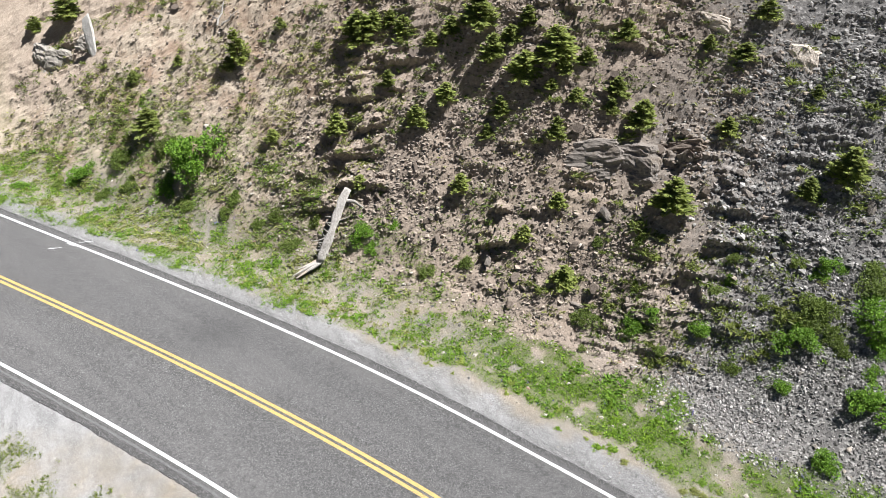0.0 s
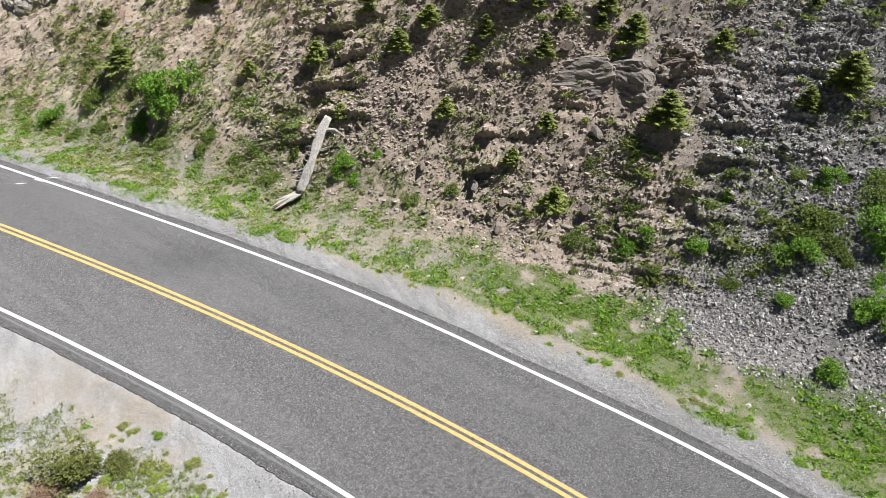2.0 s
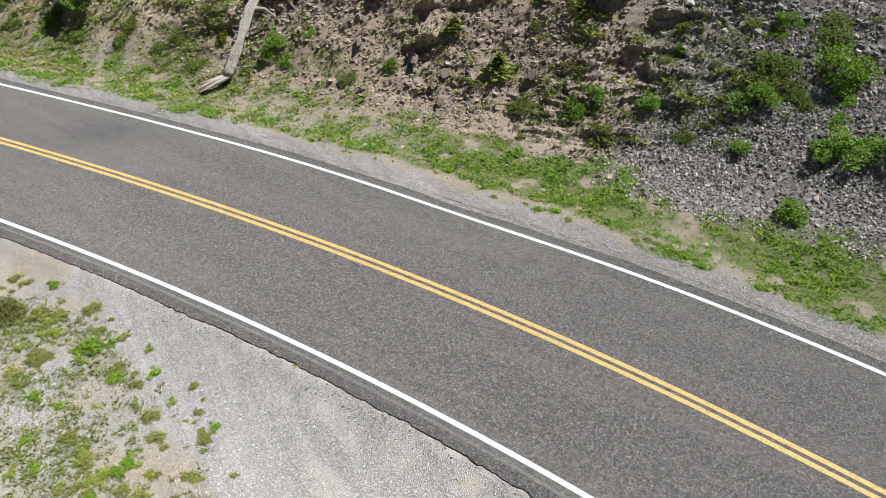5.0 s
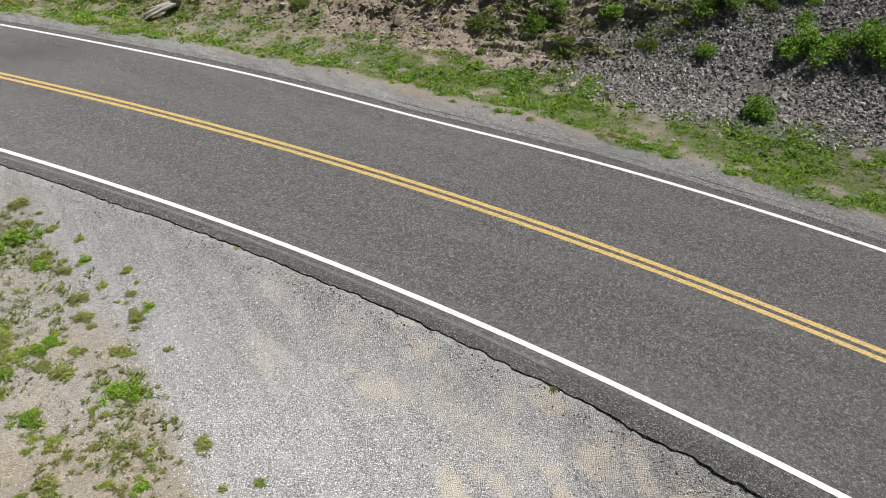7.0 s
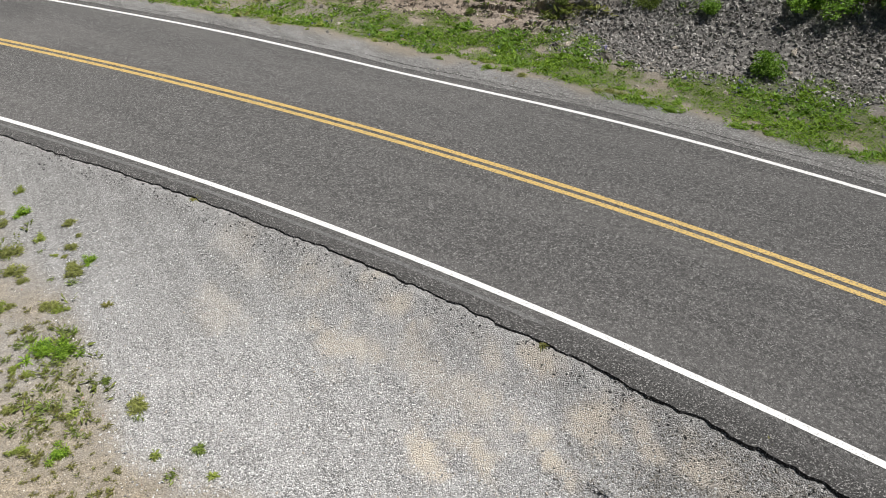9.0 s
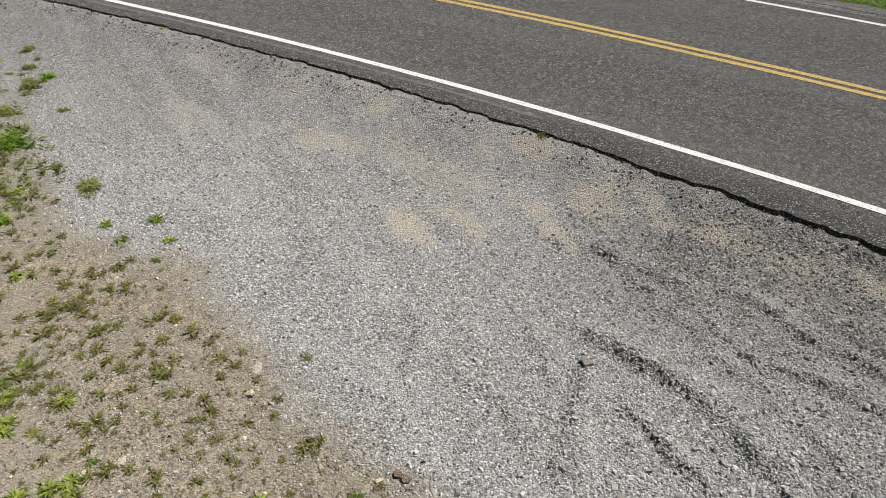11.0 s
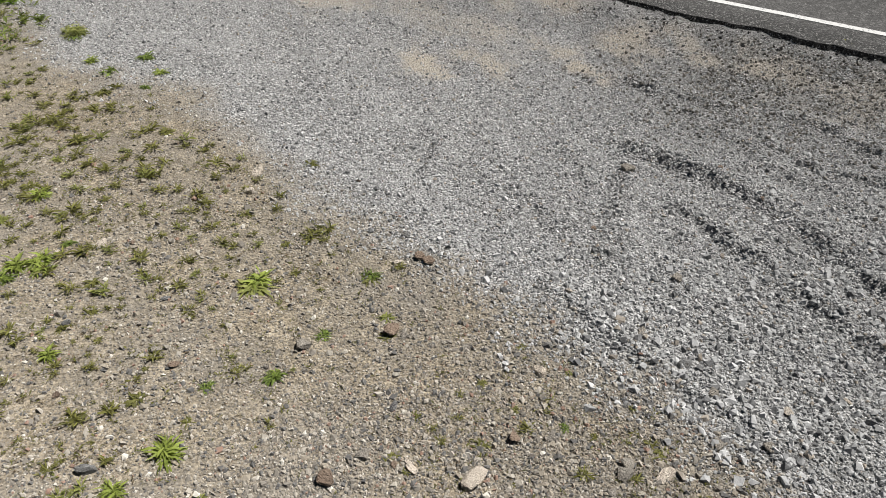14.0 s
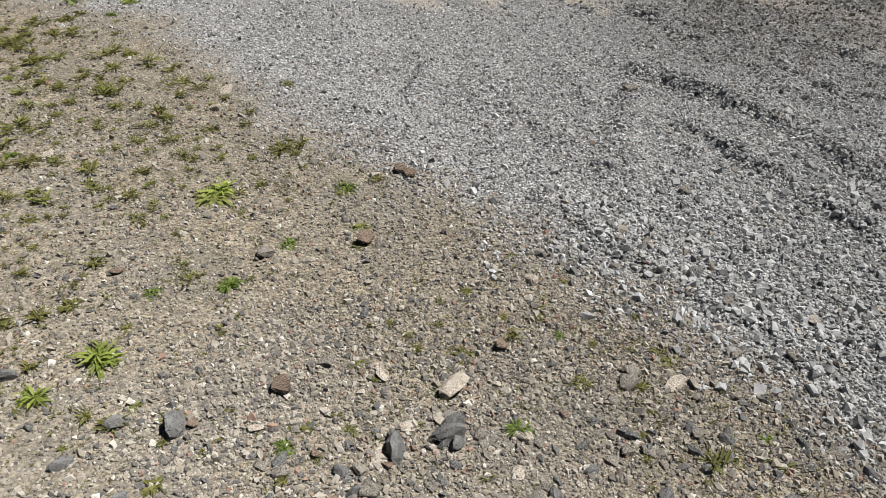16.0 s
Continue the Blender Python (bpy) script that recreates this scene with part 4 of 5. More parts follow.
# rocks lying about the slope, fewer to the left, where soil covers it
bx, by = scatter(560, -24, 15, 20.5, 37, lambda x, y: (lambda a, d: ramp(d, 8.4, 9.5) * (1 - ramp(d, 17, 19)) * (0.18 + 0.82 * (1 - ramp(a, 62.5, 64.5))) * (1 - 0.55 * (1 - ramp(a, 54, 56)) * (1 - ramp(d, 12, 14))))(*road_frame(x, y)))
for x, y in zip(bx, by):
    a, d = road_frame(x, y)
    grey = random.random() < float(1 - ramp(a, 54.8, 58.0))
    boulder(float(x), float(y), 0.10 + 0.28 * random.random() ** 2.4, random.choice((3, 4, 5)) if grey else random.choice((0, 1, 2)), 0.32)


def chips_on(name, n, box, density, lo, hi, power, material, label, flat=0.3):
    x, y = scatter(n, *box, density)
    size = lo + (hi - lo) * rng.uniform(0, 1, len(x)) ** power
    return pieces(name, land(x, y), size, flat, OCT * 1.25, OCT_FACES, material, label, "stones")


SLOPE = (-25, 16, 14.5, 38)
chips_on("scree", 105000, (3, 16, 13, 26), lambda x, y: (lambda a, d: hill_masks(x, y, a, d)[2] * (0.35 + 0.65 * ramp(fbm(x, y, 2.5, 3, 51), -0.3, 0.3)) + 0.5 * (1 - ramp(a, 55, 57.5)) * ramp(d, 12, 14))(*road_frame(x, y)), 0.012, 0.060, 2.6, SHALE_CHIPS, "loose grey shale chips covering the slope", 0.55)
chips_on("rock_debris", 230000, SLOPE, lambda x, y: (lambda a, d: ramp(d, 6.7, 7.8) * (1 - ramp(d, 18, 20)) * ramp(a, 54.6, 57.0) * (0.38 + 0.62 * (1 - ramp(a, 63, 65.5))) * (0.25 + 0.75 * ramp(fbm(x, y, 1.6, 3, 53), -0.25, 0.35)))(*road_frame(x, y)), 0.014, 0.075, 2.8, BROWN_CHIPS, "loose angular brown rock fragments on the slope")
x, y = scatter(46000, -24, 15, 19.5, 37, lambda x, y: (lambda a, d: ramp(d, 8.3, 9.4) * (1 - ramp(d, 17.5, 19.5)) * ramp(a, 54.8, 56.4) * (0.15 + 0.85 * (1 - ramp(a, 62.8, 64.8))) * ramp(fbm(x, y, 2.0, 3, 55), -0.35, 0.3))(*road_frame(x, y)))
pieces("rock_rubble", land(x, y), 0.03 + 0.12 * rng.uniform(0, 1, len(x)) ** 3.0, 0.35, SHARD, SHARD_FACES, BROWN_CHIPS, "angular brown rock blocks jumbled on the slope", "stones", 0.4)
x, y = scatter(14000, 4, 16, 18, 28, lambda x, y: (lambda a, d: (1 - ramp(a, 55.0, 57.2)) * ramp(d, 11.5, 13.5) * ramp(fbm(x, y, 2.0, 3, 56), -0.35, 0.3))(*road_frame(x, y)))
pieces("shale_rubble", land(x, y), 0.035 + 0.13 * rng.uniform(0, 1, len(x)) ** 3.0, 0.35, SHARD, SHARD_FACES, SHALE_CHIPS, "angular dark grey shale blocks jumbled on the slope", "stones", 0.4)
chips_on("fallen_stones", 9000, (-24, 14, 11, 31), lambda x, y: (lambda a, d: ramp(d, 3.9, 5.5) * (1 - ramp(d, 8.0, 9.0)) * 0.6)(*road_frame(x, y)), 0.015, 0.09, 3.5, MIXED_STONES, "small pale stones scattered through the ditch")

# ---- the fallen log ----
def fallen_log():
    log = tagged(new("dead_log"), "bleached grey dead tree trunk leaning on the slope, broken", "log")
    foot, bend, top = spot(-7.0, 22.87)[0], spot(-6.1, 23.89)[0], spot(-4.97, 26.0)[0]
    bend, top = bend + Vector((0.0, -0.1, 0.28)), top + Vector((0, -0.25, 0.42))
    pts, rad = [], []
    for k in range(15):
        f = k / 14
        p = bend.lerp(top, f) + Vector((0.05 * math.sin(5 * f), -0.03 * math.sin(4 * f), 0.16 * math.sin(math.pi * f)))
        pts.append(p)
        rad.append((0.15 + 0.02 * f) * (1 + 0.10 * math.sin(11 * f) + 0.07 * math.sin(23 * f + 1)))
    v, f = tube(pts, rad, 14, 0.16, 3)
    child("trunk", solid("trunk", v, f, DEAD_WOOD, True), log)
    r = random.Random(9)
    for k in range(7):
        aside = Vector((r.uniform(-0.14, 0.14), r.uniform(-0.10, 0.10), r.uniform(0.0, 0.14)))
        reach = foot.lerp(bend, r.uniform(0.0, 0.45)) + Vector((r.uniform(-0.25, 0.25), r.uniform(-0.1, 0.2), r.uniform(0.05, 0.25)))
        v, f = tube([bend + aside * 0.6 + Vector((0.06, 0.08, 0.0)), bend.lerp(reach, 0.45) + aside, reach], [0.07, 0.055, 0.012], 6, 0.3, 40 + k)
        child("splinter", solid("splinter", v, f, TORN_WOOD if k % 3 else DEAD_WOOD), log, "torn brown splinter" if k % 3 else "")
    r = random.Random(4)
    for k in range(14):
        f = r.uniform(0.0, 0.8)
        base = bend.lerp(top, f) + Vector((0, 0, 0.16 * math.sin(math.pi * f)))
        d = Vector((r.choice((-1, -1, 1)) * r.uniform(0.3, 1), r.uniform(-0.8, 0.6), r.uniform(-0.2, 0.8))).normalized()
        n = r.uniform(0.25, 0.75)
        v, q = tube([base, base + d * n * 0.6, base + d * n + Vector((0, 0, r.uniform(-0.05, 0.15)))], [0.032, 0.018, 0.006], 5)
        child("branch", solid("branch", v, q, DEAD_WOOD), log)
    d = (top - bend).normalized()
    v, q = tube([top - d * 0.5, top - d * 0.35 + Vector((0.35, -0.1, -0.12)), top - d * 0.45 + Vector((0.75, -0.15, -0.28))], [0.09, 0.065, 0.03], 8, 0.1, 8)
    child("root", solid("root", v, q, DEAD_WOOD), log)
    return log


fallen_log()

def dead_branch(x, y, turn, long):
    """A bleached fallen branch with twigs."""
    ob = tagged(new("dead_branch"), "bleached white dead branch lying on the slope", "branch")
    p, n = spot(x, y)
    d = Vector((math.cos(turn), math.sin(turn), 0))
    d = (d - n * d.dot(n)).normalized()
    pts = [p + n * 0.10 + d * long * (k / 5 - 0.5) + n * 0.05 * math.sin(2.2 * k) for k in range(6)]
    v, f = tube(pts, [0.045, 0.042, 0.036, 0.03, 0.022, 0.01], 7, 0.12, 5)
    child("stem", solid("stem", v, f, DEAD_WOOD), ob)
    r = random.Random(round(x * 31))
    for k in range(6):
        base = pts[1 + k % 4]
        way = (d * r.uniform(0.2, 0.9) + n * r.uniform(0.2, 0.7) + d.cross(n) * r.choice((-1, 1)) * r.uniform(0.4, 1)).normalized()
        v, f = tube([base, base + way * long * 0.13, base + way * long * 0.24 + n * 0.03], [0.018, 0.012, 0.004], 5)
        child("twig", solid("twig", v, f, DEAD_WOOD), ob)
    return ob


dead_branch(-11.8, 34.3, 1.0, 1.8)
dead_branch(-11.3, 33.7, 0.5, 1.1)

# ---- young firs ----
def plant(kinds, name, x, y, size, tall, label, category, group, lean=6, hug=0.0):
    """One of the built kinds of plant, as a thing with its parts."""
    r = random.Random(round(x * 613 + y * 271))
    kind = r.choice(kinds)
    ob = tagged(new(name), label, category, group)
    p, n = spot(x, y)
    ob.matrix_basis = Matrix.Translation(p - Vector((0, 0, (0.04 + 0.05 * hug) * tall))) @ Vector((0, 0, 1)).rotation_difference(Vector((0, 0, 1)).lerp(n, hug)).to_matrix().to_4x4() @ pose(0, 0, 0, r.uniform(-lean, lean), r.uniform(-lean, lean), r.uniform(0, 360)) @ Matrix.Diagonal((size, size, tall, 1))
    for me in kind:
        child(me.name.split(".")[0], me, ob)
    return ob


FIR_KINDS = [fir_meshes(70 + k) for k in range(5)]
FIRS = ((-21.94, 38.89, 1.07), (-10.69, 31.93, 1.41), (-4.88, 30.58, 1.07), (-3.66, 30.63, 0.52), (-8.62, 32.46, 0.40), (-1.17, 27.56, 0.63), (0.98, 26.47, 0.54), (5.56, 27.47, 0.55), (0.57, 28.02, 0.77), (1.87, 27.23, 0.86), (3.01, 27.34, 0.96), (0.10, 29.22, 0.89), (1.94, 28.46, 0.65), (5.16, 26.09, 0.54), (6.05, 25.22, 0.78), (4.96, 25.70, 0.42), (9.58, 26.38, 0.49), (10.41, 27.35, 0.51), (8.93, 24.46, 0.52), (7.05, 22.76, 0.92), (12.34, 22.24, 0.90), (11.12, 22.09, 0.57), (3.10, 23.68, 0.42), (1.85, 23.11, 0.46), (-0.52, 24.98, 0.55), (3.30, 21.62, 0.65), (-15.09, 31.06, 0.85), (-3.55, 28.73, 0.51), (-2.30, 27.28, 0.64), (-5.68, 28.03, 0.57), (3.04, 25.42, 0.59), (0.45, 26.08, 0.39))
SMALL_FIRS = ((-8.70, 28.71, 0.44), (11.85, 24.89, 0.32), (-4.58, 26.17, 0.42), (2.82, 26.67, 0.38), (3.78, 26.21, 0.38), (8.45, 26.84, 0.37), (-3.03, 30.15, 0.58), (-1.02, 29.41, 0.54), (-1.82, 29.41, 0.41), (4.14, 27.11, 0.42), (1.31, 28.25, 0.57), (-4.40, 30.80, 0.57), (-11.23, 31.78, 0.56), (-24.31, 39.36, 0.63), (-16.61, 33.64, 0.41), (3.33, 26.99, 0.43), (-14.00, 33.22, 0.35))
for x, y, r in FIRS + SMALL_FIRS:
    plant(FIR_KINDS, "young_fir", x, y, (1.0 if r > 1.3 else 1.75 + 0.6 * ((x * 7.3) % 1)) * r, (1.2 + 0.35 * ((y * 5.7) % 1)) * r, "tall yellow-green young fir growing on the slope" if r > 0.7 else "small yellow-green fir seedling growing among rocks", "fir tree", "young firs")

# ---- shrubs ----
BRIGHT_SHRUBS = [shrub_meshes(90 + k, BUSH_GREEN) for k in range(3)]
DULL_SHRUBS = [shrub_meshes(95 + k, DULL_GREEN, 2400, 0.095, 0.7) for k in range(3)]
SHRUBS = ((-12.26, 29.16, 1.27), (-18.53, 30.12, 0.70), (10.29, 18.16, 0.64), (5.48, 19.88, 0.49), (6.22, 20.03, 0.29), (7.66, 19.24, 0.45), (11.92, 16.14, 0.67), (12.48, 18.10, 0.73), (9.72, 17.08, 0.32), (-4.36, 24.69, 0.50), (11.49, 20.04, 0.33), (10.36, 14.81, 0.49), (13.08, 15.67, 0.69), (13.40, 15.28, 0.57))
LOW_SHRUBS = ((-16.55, 30.21, 0.85), (-13.99, 30.03, 0.83), (10.86, 18.79, 0.90), (12.56, 19.26, 0.80), (6.41, 18.94, 0.34), (8.43, 18.02, 0.40), (8.87, 20.99, 0.38), (10.70, 20.35, 0.37), (-7.61, 24.89, 0.56), (-1.76, 23.11, 0.48), (-0.24, 23.01, 0.43), (3.92, 20.50, 0.60), (3.85, 19.38, 0.23), (-10.71, 26.83, 0.49), (-8.28, 26.15, 0.52), (5.72, 20.95, 0.36), (4.54, 22.42, 0.31), (5.87, 22.16, 0.30), (8.27, 20.19, 0.42), (9.55, 19.66, 0.26))
MATS = ((12.63, 19.63, 0.54), (12.54, 18.78, 0.56), (12.18, 18.11, 0.49), (12.38, 17.44, 0.58), (12.07, 16.85, 0.51), (11.62, 16.43, 0.41), (11.99, 16.13, 0.43), (11.18, 18.85, 0.61), (11.29, 18.19, 0.60), (11.41, 17.62, 0.38), (8.64, 20.41, 0.38), (4.48, 20.25, 0.44), (11.18, 19.81, 0.36), (11.81, 19.79, 0.33), (-13.70, 28.47, 0.9), (-15.82, 29.00, 0.8), (-12.71, 27.61, 0.7), (-10.24, 27.27, 0.6), (-6.48, 25.57, 0.6), (-9.03, 26.02, 0.55), (-17.21, 28.87, 0.7), (-19.91, 29.90, 0.65), (-21.54, 29.84, 0.75), (-7.40, 25.09, 0.5), (-3.98, 24.24, 0.5), (-3.09, 24.70, 0.4))
MAT_KINDS = [shrub_meshes(100 + k, m, 2200, 0.11, 0.4) for k, m in enumerate((DULL_GREEN, BUSH_GREEN))]
for x, y, r in MATS:
    r *= 0.56 if x > 11.8 else 0.75 if x > 8 else 0.6
    plant(MAT_KINDS, "shrub", x, y, 1.25 * r, 0.8 * r, "low spreading green shrub hugging the slope", "shrub", "shrubs of the slope", hug=0.95)
for x, y, r in SHRUBS:
    plant(BRIGHT_SHRUBS, "shrub", x, y, 1.1 * r, 1.0 * r, "bright green leafy shrub on the stony slope", "shrub", "shrubs of the slope", hug=0.8)
for x, y, r in LOW_SHRUBS:
    r *= 0.75 if x > 8 else 0.72
    plant(DULL_SHRUBS, "shrub", x, y, 1.2 * r, 0.85 * r, "low dull green shrub on the stony slope", "shrub", "shrubs of the slope", hug=0.8)
VERGE = ((-5.89, 10.19, 0.47), (-5.47, 7.89, 0.24), (-5.00, 7.42, 0.26), (-3.85, 6.57, 0.27), (-2.91, 6.17, 0.29), (-5.20, 9.29, 0.26), (-7.37, 11.22, 0.35), (-6.79, 10.65, 0.28), (-6.88, 9.83, 0.30), (-4.39, 9.39, 0.19), (-2.92, 8.04, 0.16), (-6.23, 11.30, 0.29), (-4.68, 10.02, 0.15), (-5.35, 10.39, 0.18), (-6.48, 8.89, 0.21), (-5.95, 8.59, 0.18), (-3.56, 9.04, 0.15), (-3.86, 8.63, 0.15))
ROSETTES = [rosette_mesh(110 + k, m, leaves, lush, leaf) for k, (m, leaves, lush, leaf) in enumerate(((LIME_GREEN, 90, 0.8, 1.0), (DULL_GREEN, 80, 0.6, 1.0), (DARK_WEED, 85, 0.5, 1.0), (DARK_WEED, 70, 0.4, 1.1), (DRY_GREEN, 60, 0.35, 1.1), (WEED_GREEN, 700, 1.0, 0.48), (DRY_GREEN, 520, 0.9, 0.5), (LIME_GREEN, 560, 0.9, 0.46)))]
WEED_LABELS = ("bright lime-green spiky weed on bare soil", "dull green spiky weed on bare soil", "low olive weed on bare soil", "half-dry olive weed on bare soil", "flat dry weed on bare soil", "bushy bright green weed on the verge", "bushy olive-green weed on the verge", "bushy lime-green weed on the verge")


def weed(x, y, size, kind):
    p, n = spot(x, y)
    ob = new("weed", ROSETTES[kind])
    ob.matrix_basis = Matrix.Translation(p) @ pose(0, 0, 0, 0, 0, (x * 571 + y * 337) % 360) @ Matrix.Diagonal((size * 1.25, size * 1.25, size * 1.0, 1))
    return tagged(ob, WEED_LABELS[kind], "weed", "weeds of the turnout")


for k, (x, y, r) in enumerate(VERGE):
    weed(x, y, r * 0.95, (5, 6, 7, 6, 5)[k % 5])
WEEDS = ((-2.65, 6.06, 0.22), (-1.48, 5.10, 0.17), (-3.03, 6.91, 0.13), (-2.40, 6.97, 0.10), (-2.17, 5.03, 0.10), (-1.97, 5.54, 0.09), (-0.45, 4.07, 0.08), (-0.78, 3.69, 0.09), (-1.10, 4.38, 0.09), (-0.65, 4.43, 0.11), (-0.49, 3.77, 0.06), (-0.15, 2.95, 0.08), (-1.64, 3.62, 0.09), (-1.17, 3.02, 0.06), (-0.76, 2.58, 0.06), (-0.70, 2.87, 0.05), (-0.81, 2.20, 0.07), (-1.22, 2.29, 0.10), (-1.03, 1.83, 0.09), (-0.83, 1.84, 0.07), (-0.35, 1.56, 0.05), (-0.58, 1.26, 0.08), (-0.40, 1.33, 0.08), (0.94, 2.46, 0.06), (0.76, 1.17, 0.10), (1.35, 1.20, 0.07), (0.86, 1.51, 0.04), (-0.04, 0.98, 0.05), (-0.14, 0.86, 0.05), (1.43, 0.86, 0.05), (1.12, 0.75, 0.05))
NEAR_WEEDS = ((0.52, 0.08, 0.09, 0), (0.91, 0.48, 0.06, 1), (0.63, 0.43, 0.04, 1), (0.34, 0.35, 0.05, 2), (0.38, -0.10, 0.06, 0), (1.97, 0.23, 0.03, 2), (1.85, 0.39, 0.03, 2), (2.17, 0.11, 0.03, 1), (2.54, -0.05, 0.04, 3), (1.55, 0.21, 0.03, 3), (1.95, -0.32, 0.05, 1), (1.81, 0.04, 0.04, 3), (1.44, 0.01, 0.03, 3), (2.73, -0.41, 0.03, 1), (2.52, -0.50, 0.03, 2), (1.21, -0.35, 0.04, 1), (0.85, -0.48, 0.04, 2), (1.34, 1.17, 0.05, 3), (1.43, 0.72, 0.04, 3), (0.74, 1.14, 0.11, 4), (1.28, -0.28, 0.03, 2), (0.58, 0.24, 0.03, 3), (2.26, 0.43, 0.02, 4), (1.31, -0.39, 0.02, 2), (0.71, -0.15, 0.03, 4))
for k, (x, y, r) in enumerate(WEEDS):
    weed(x, y, r * 1.1, 5 + k % 3 if r > 0.12 else (0, 1, 0, 2)[k % 4] if r > 0.075 else (1, 2, 3, 3, 4)[k % 5])
for x, y, r, kind in ((-1.62, 9.35, 0.12, 2), (3.33, 5.62, 0.10, 3), (5.42, 3.98, 0.11, 2), (4.75, 4.55, 0.08, 3), (-1.05, 1.91, 0.09, 0), (-1.14, 2.14, 0.10, 0), (-0.74, 1.31, 0.08, 0), (-0.54, 1.36, 0.09, 0), (-0.43, 1.42, 0.09, 0), (-0.61, 1.22, 0.07, 0), (-0.63, 0.87, 0.08, 0), (-1.13, 2.51, 0.06, 0), (-0.70, 2.11, 0.08, 0), (-0.10, 1.19, 0.05, 2), (-0.13, 0.66, 0.06, 0)) + NEAR_WEEDS:
    weed(x, y, r * 1.25, kind)
picks = random.Random(31)
for k in range(46):
    a, d = picks.uniform(52.6, 61.5), 4.15 + 1.1 * picks.random()
    x, y = on_road(np.array(a), np.array(d))
    ob = weed(float(x), float(y), 0.10 + 0.16 * picks.random() ** 1.5, (5, 7, 5, 6, 7)[k % 5])
    tagged(ob, "bushy green weed on the gravel of the far shoulder", group="weeds of the far shoulder")

for k in range(420):
    x, y = picks.uniform(-9.5, -0.8), picks.uniform(4.2, 12.5)
    side, (a, d) = float(soil_side(np.array(x), np.array(y))), road_frame(np.array(x), np.array(y))
    if d > -4.1 or side < -0.9 or side > 3.2 or float(fbm(np.array(x), np.array(y), 0.9, 3, 75)) < (0.22 if side < 0 else -0.08):
        continue
    ob = weed(x, y, (0.07 if side < 0 else 0.10) + 0.15 * picks.random() ** 2, picks.choice((5, 6, 6, 7, 7)))

SAGE_GREEN = leaf_material("olive_bush_leaves", (0.07, 0.085, 0.02), (0.24, 0.26, 0.07))
RUSTY_LEAF = leaf_material("withered_rusty_leaves", (0.20, 0.13, 0.085), (0.44, 0.31, 0.215))
GREEN_HALF, BROWN_HALF = shrub_meshes(120, SAGE_GREEN, 2600, 0.08, 0.8), shrub_meshes(121, RUSTY_LEAF, 1500, 0.07, 0.7)
for x, y, r, kind, label in ((-8.9, 10.9, 1.05, GREEN_HALF, "olive-green spreading bush on the verge"), (-8.2, 10.1, 0.60, BROWN_HALF, "withered rust-brown bush on the verge"), (-9.5, 10.2, 0.75, BROWN_HALF, "withered rust-brown bush on the verge"), (-8.1, 11.3, 0.55, GREEN_HALF, "olive-green spreading bush on the verge")):
    plant([kind], "bush", x, y, r, 0.75 * r, label, "bush", "bushes of the verge")

# ---- grass and weeds too many to count ----
def band(n, box, density, lo, hi):
    x, y = scatter(n, *box, density)
    return x, y, lo + (hi - lo) * rng.uniform(0, 1, len(x)) ** 2


x, y, size = band(190000, (-24, 15, 10, 33), lambda x, y: turfy(x, y) * (road_frame(x, y)[1] > 0), 0.04, 0.13)
tufts("grass", x, y, size * (0.6 + 0.8 * ramp(fbm(x, y, 0.45, 3, 58), -0.3, 0.4)), 8, WEED_GREEN, "thick green weeds and grass along the foot of the slope", "grass")
x, y, size = band(22000, (-24, 15, 10, 33), lambda x, y: 0.8 * turfy(x, y) * (road_frame(x, y)[1] > 0) * ramp(fbm(x, y, 0.8, 3, 57), 0.0, 0.3), 0.08, 0.22)
tufts("bright_grass", x, y, size, 14, BUSH_GREEN, "bright green broad-leaved weeds along the ditch", "weeds", width=0.3)
x, y, size = band(36000, (-25, 15, 18, 38), lambda x, y: (lambda a, d: np.maximum(ramp(d, 7.5, 9.0), 0.9 * ramp(a, 58.5, 60) * ramp(d, 4.1, 5.0)) * (1 - ramp(d, 18, 20)) * (0.14 + 0.6 * ramp(a, 60, 63)) * ramp(fbm(x, y, 1.4, 3, 59), -0.2, 0.3))(*road_frame(x, y)), 0.09, 0.26)
tufts("dry_tufts", x, y, size, 10, DRY_GREEN, "olive half-dry tufts scattered over the slope", "weeds")
x, y, size = band(24000, (-25, 15, 18, 38), lambda x, y: (lambda a, d: ramp(d, 7.5, 9.0) * (1 - ramp(d, 18, 20)) * 0.8 * (1 - 0.55 * ramp(a, 61.5, 64)) * ramp(fbm(x, y, 1.4, 3, 63), -0.05, 0.3))(*road_frame(x, y)), 0.06, 0.26)
tufts("slope_weeds", x, y, size, 12, DULL_GREEN, "small green weeds scattered over the slope", "weeds")
x, y, size = band(1500, (-25, 15, 18, 38), lambda x, y: (lambda a, d: ramp(d, 8.0, 9.5) * (1 - ramp(d, 18, 20)) * 0.9 * (1 - 0.5 * ramp(a, 61.5, 64)) * ramp(fbm(x, y, 2.4, 3, 64), -0.15, 0.35))(*road_frame(x, y)), 0.16, 0.36)
tufts("slope_bushes", x, y, size, 60, SAPLING_GREEN, "small yellow-green bushes dotted over the slope", "bushes", spread=0.9, lift=1.1, width=0.2)
x, y, size = band(1500, (-9, 1, 4, 13), lambda x, y: (lambda a, d: ramp(soil_side(x, y), -0.5, 0.3) * ramp(fbm(x, y, 0.7, 3, 68), -0.05, 0.35) * (d < -4.3))(*road_frame(x, y)), 0.04, 0.11)
tufts("verge_weeds", x, y, size, 40, DULL_GREEN, "low olive weeds spreading from the verge onto gravel", "weeds", spread=1.0, lift=0.9, width=0.16)
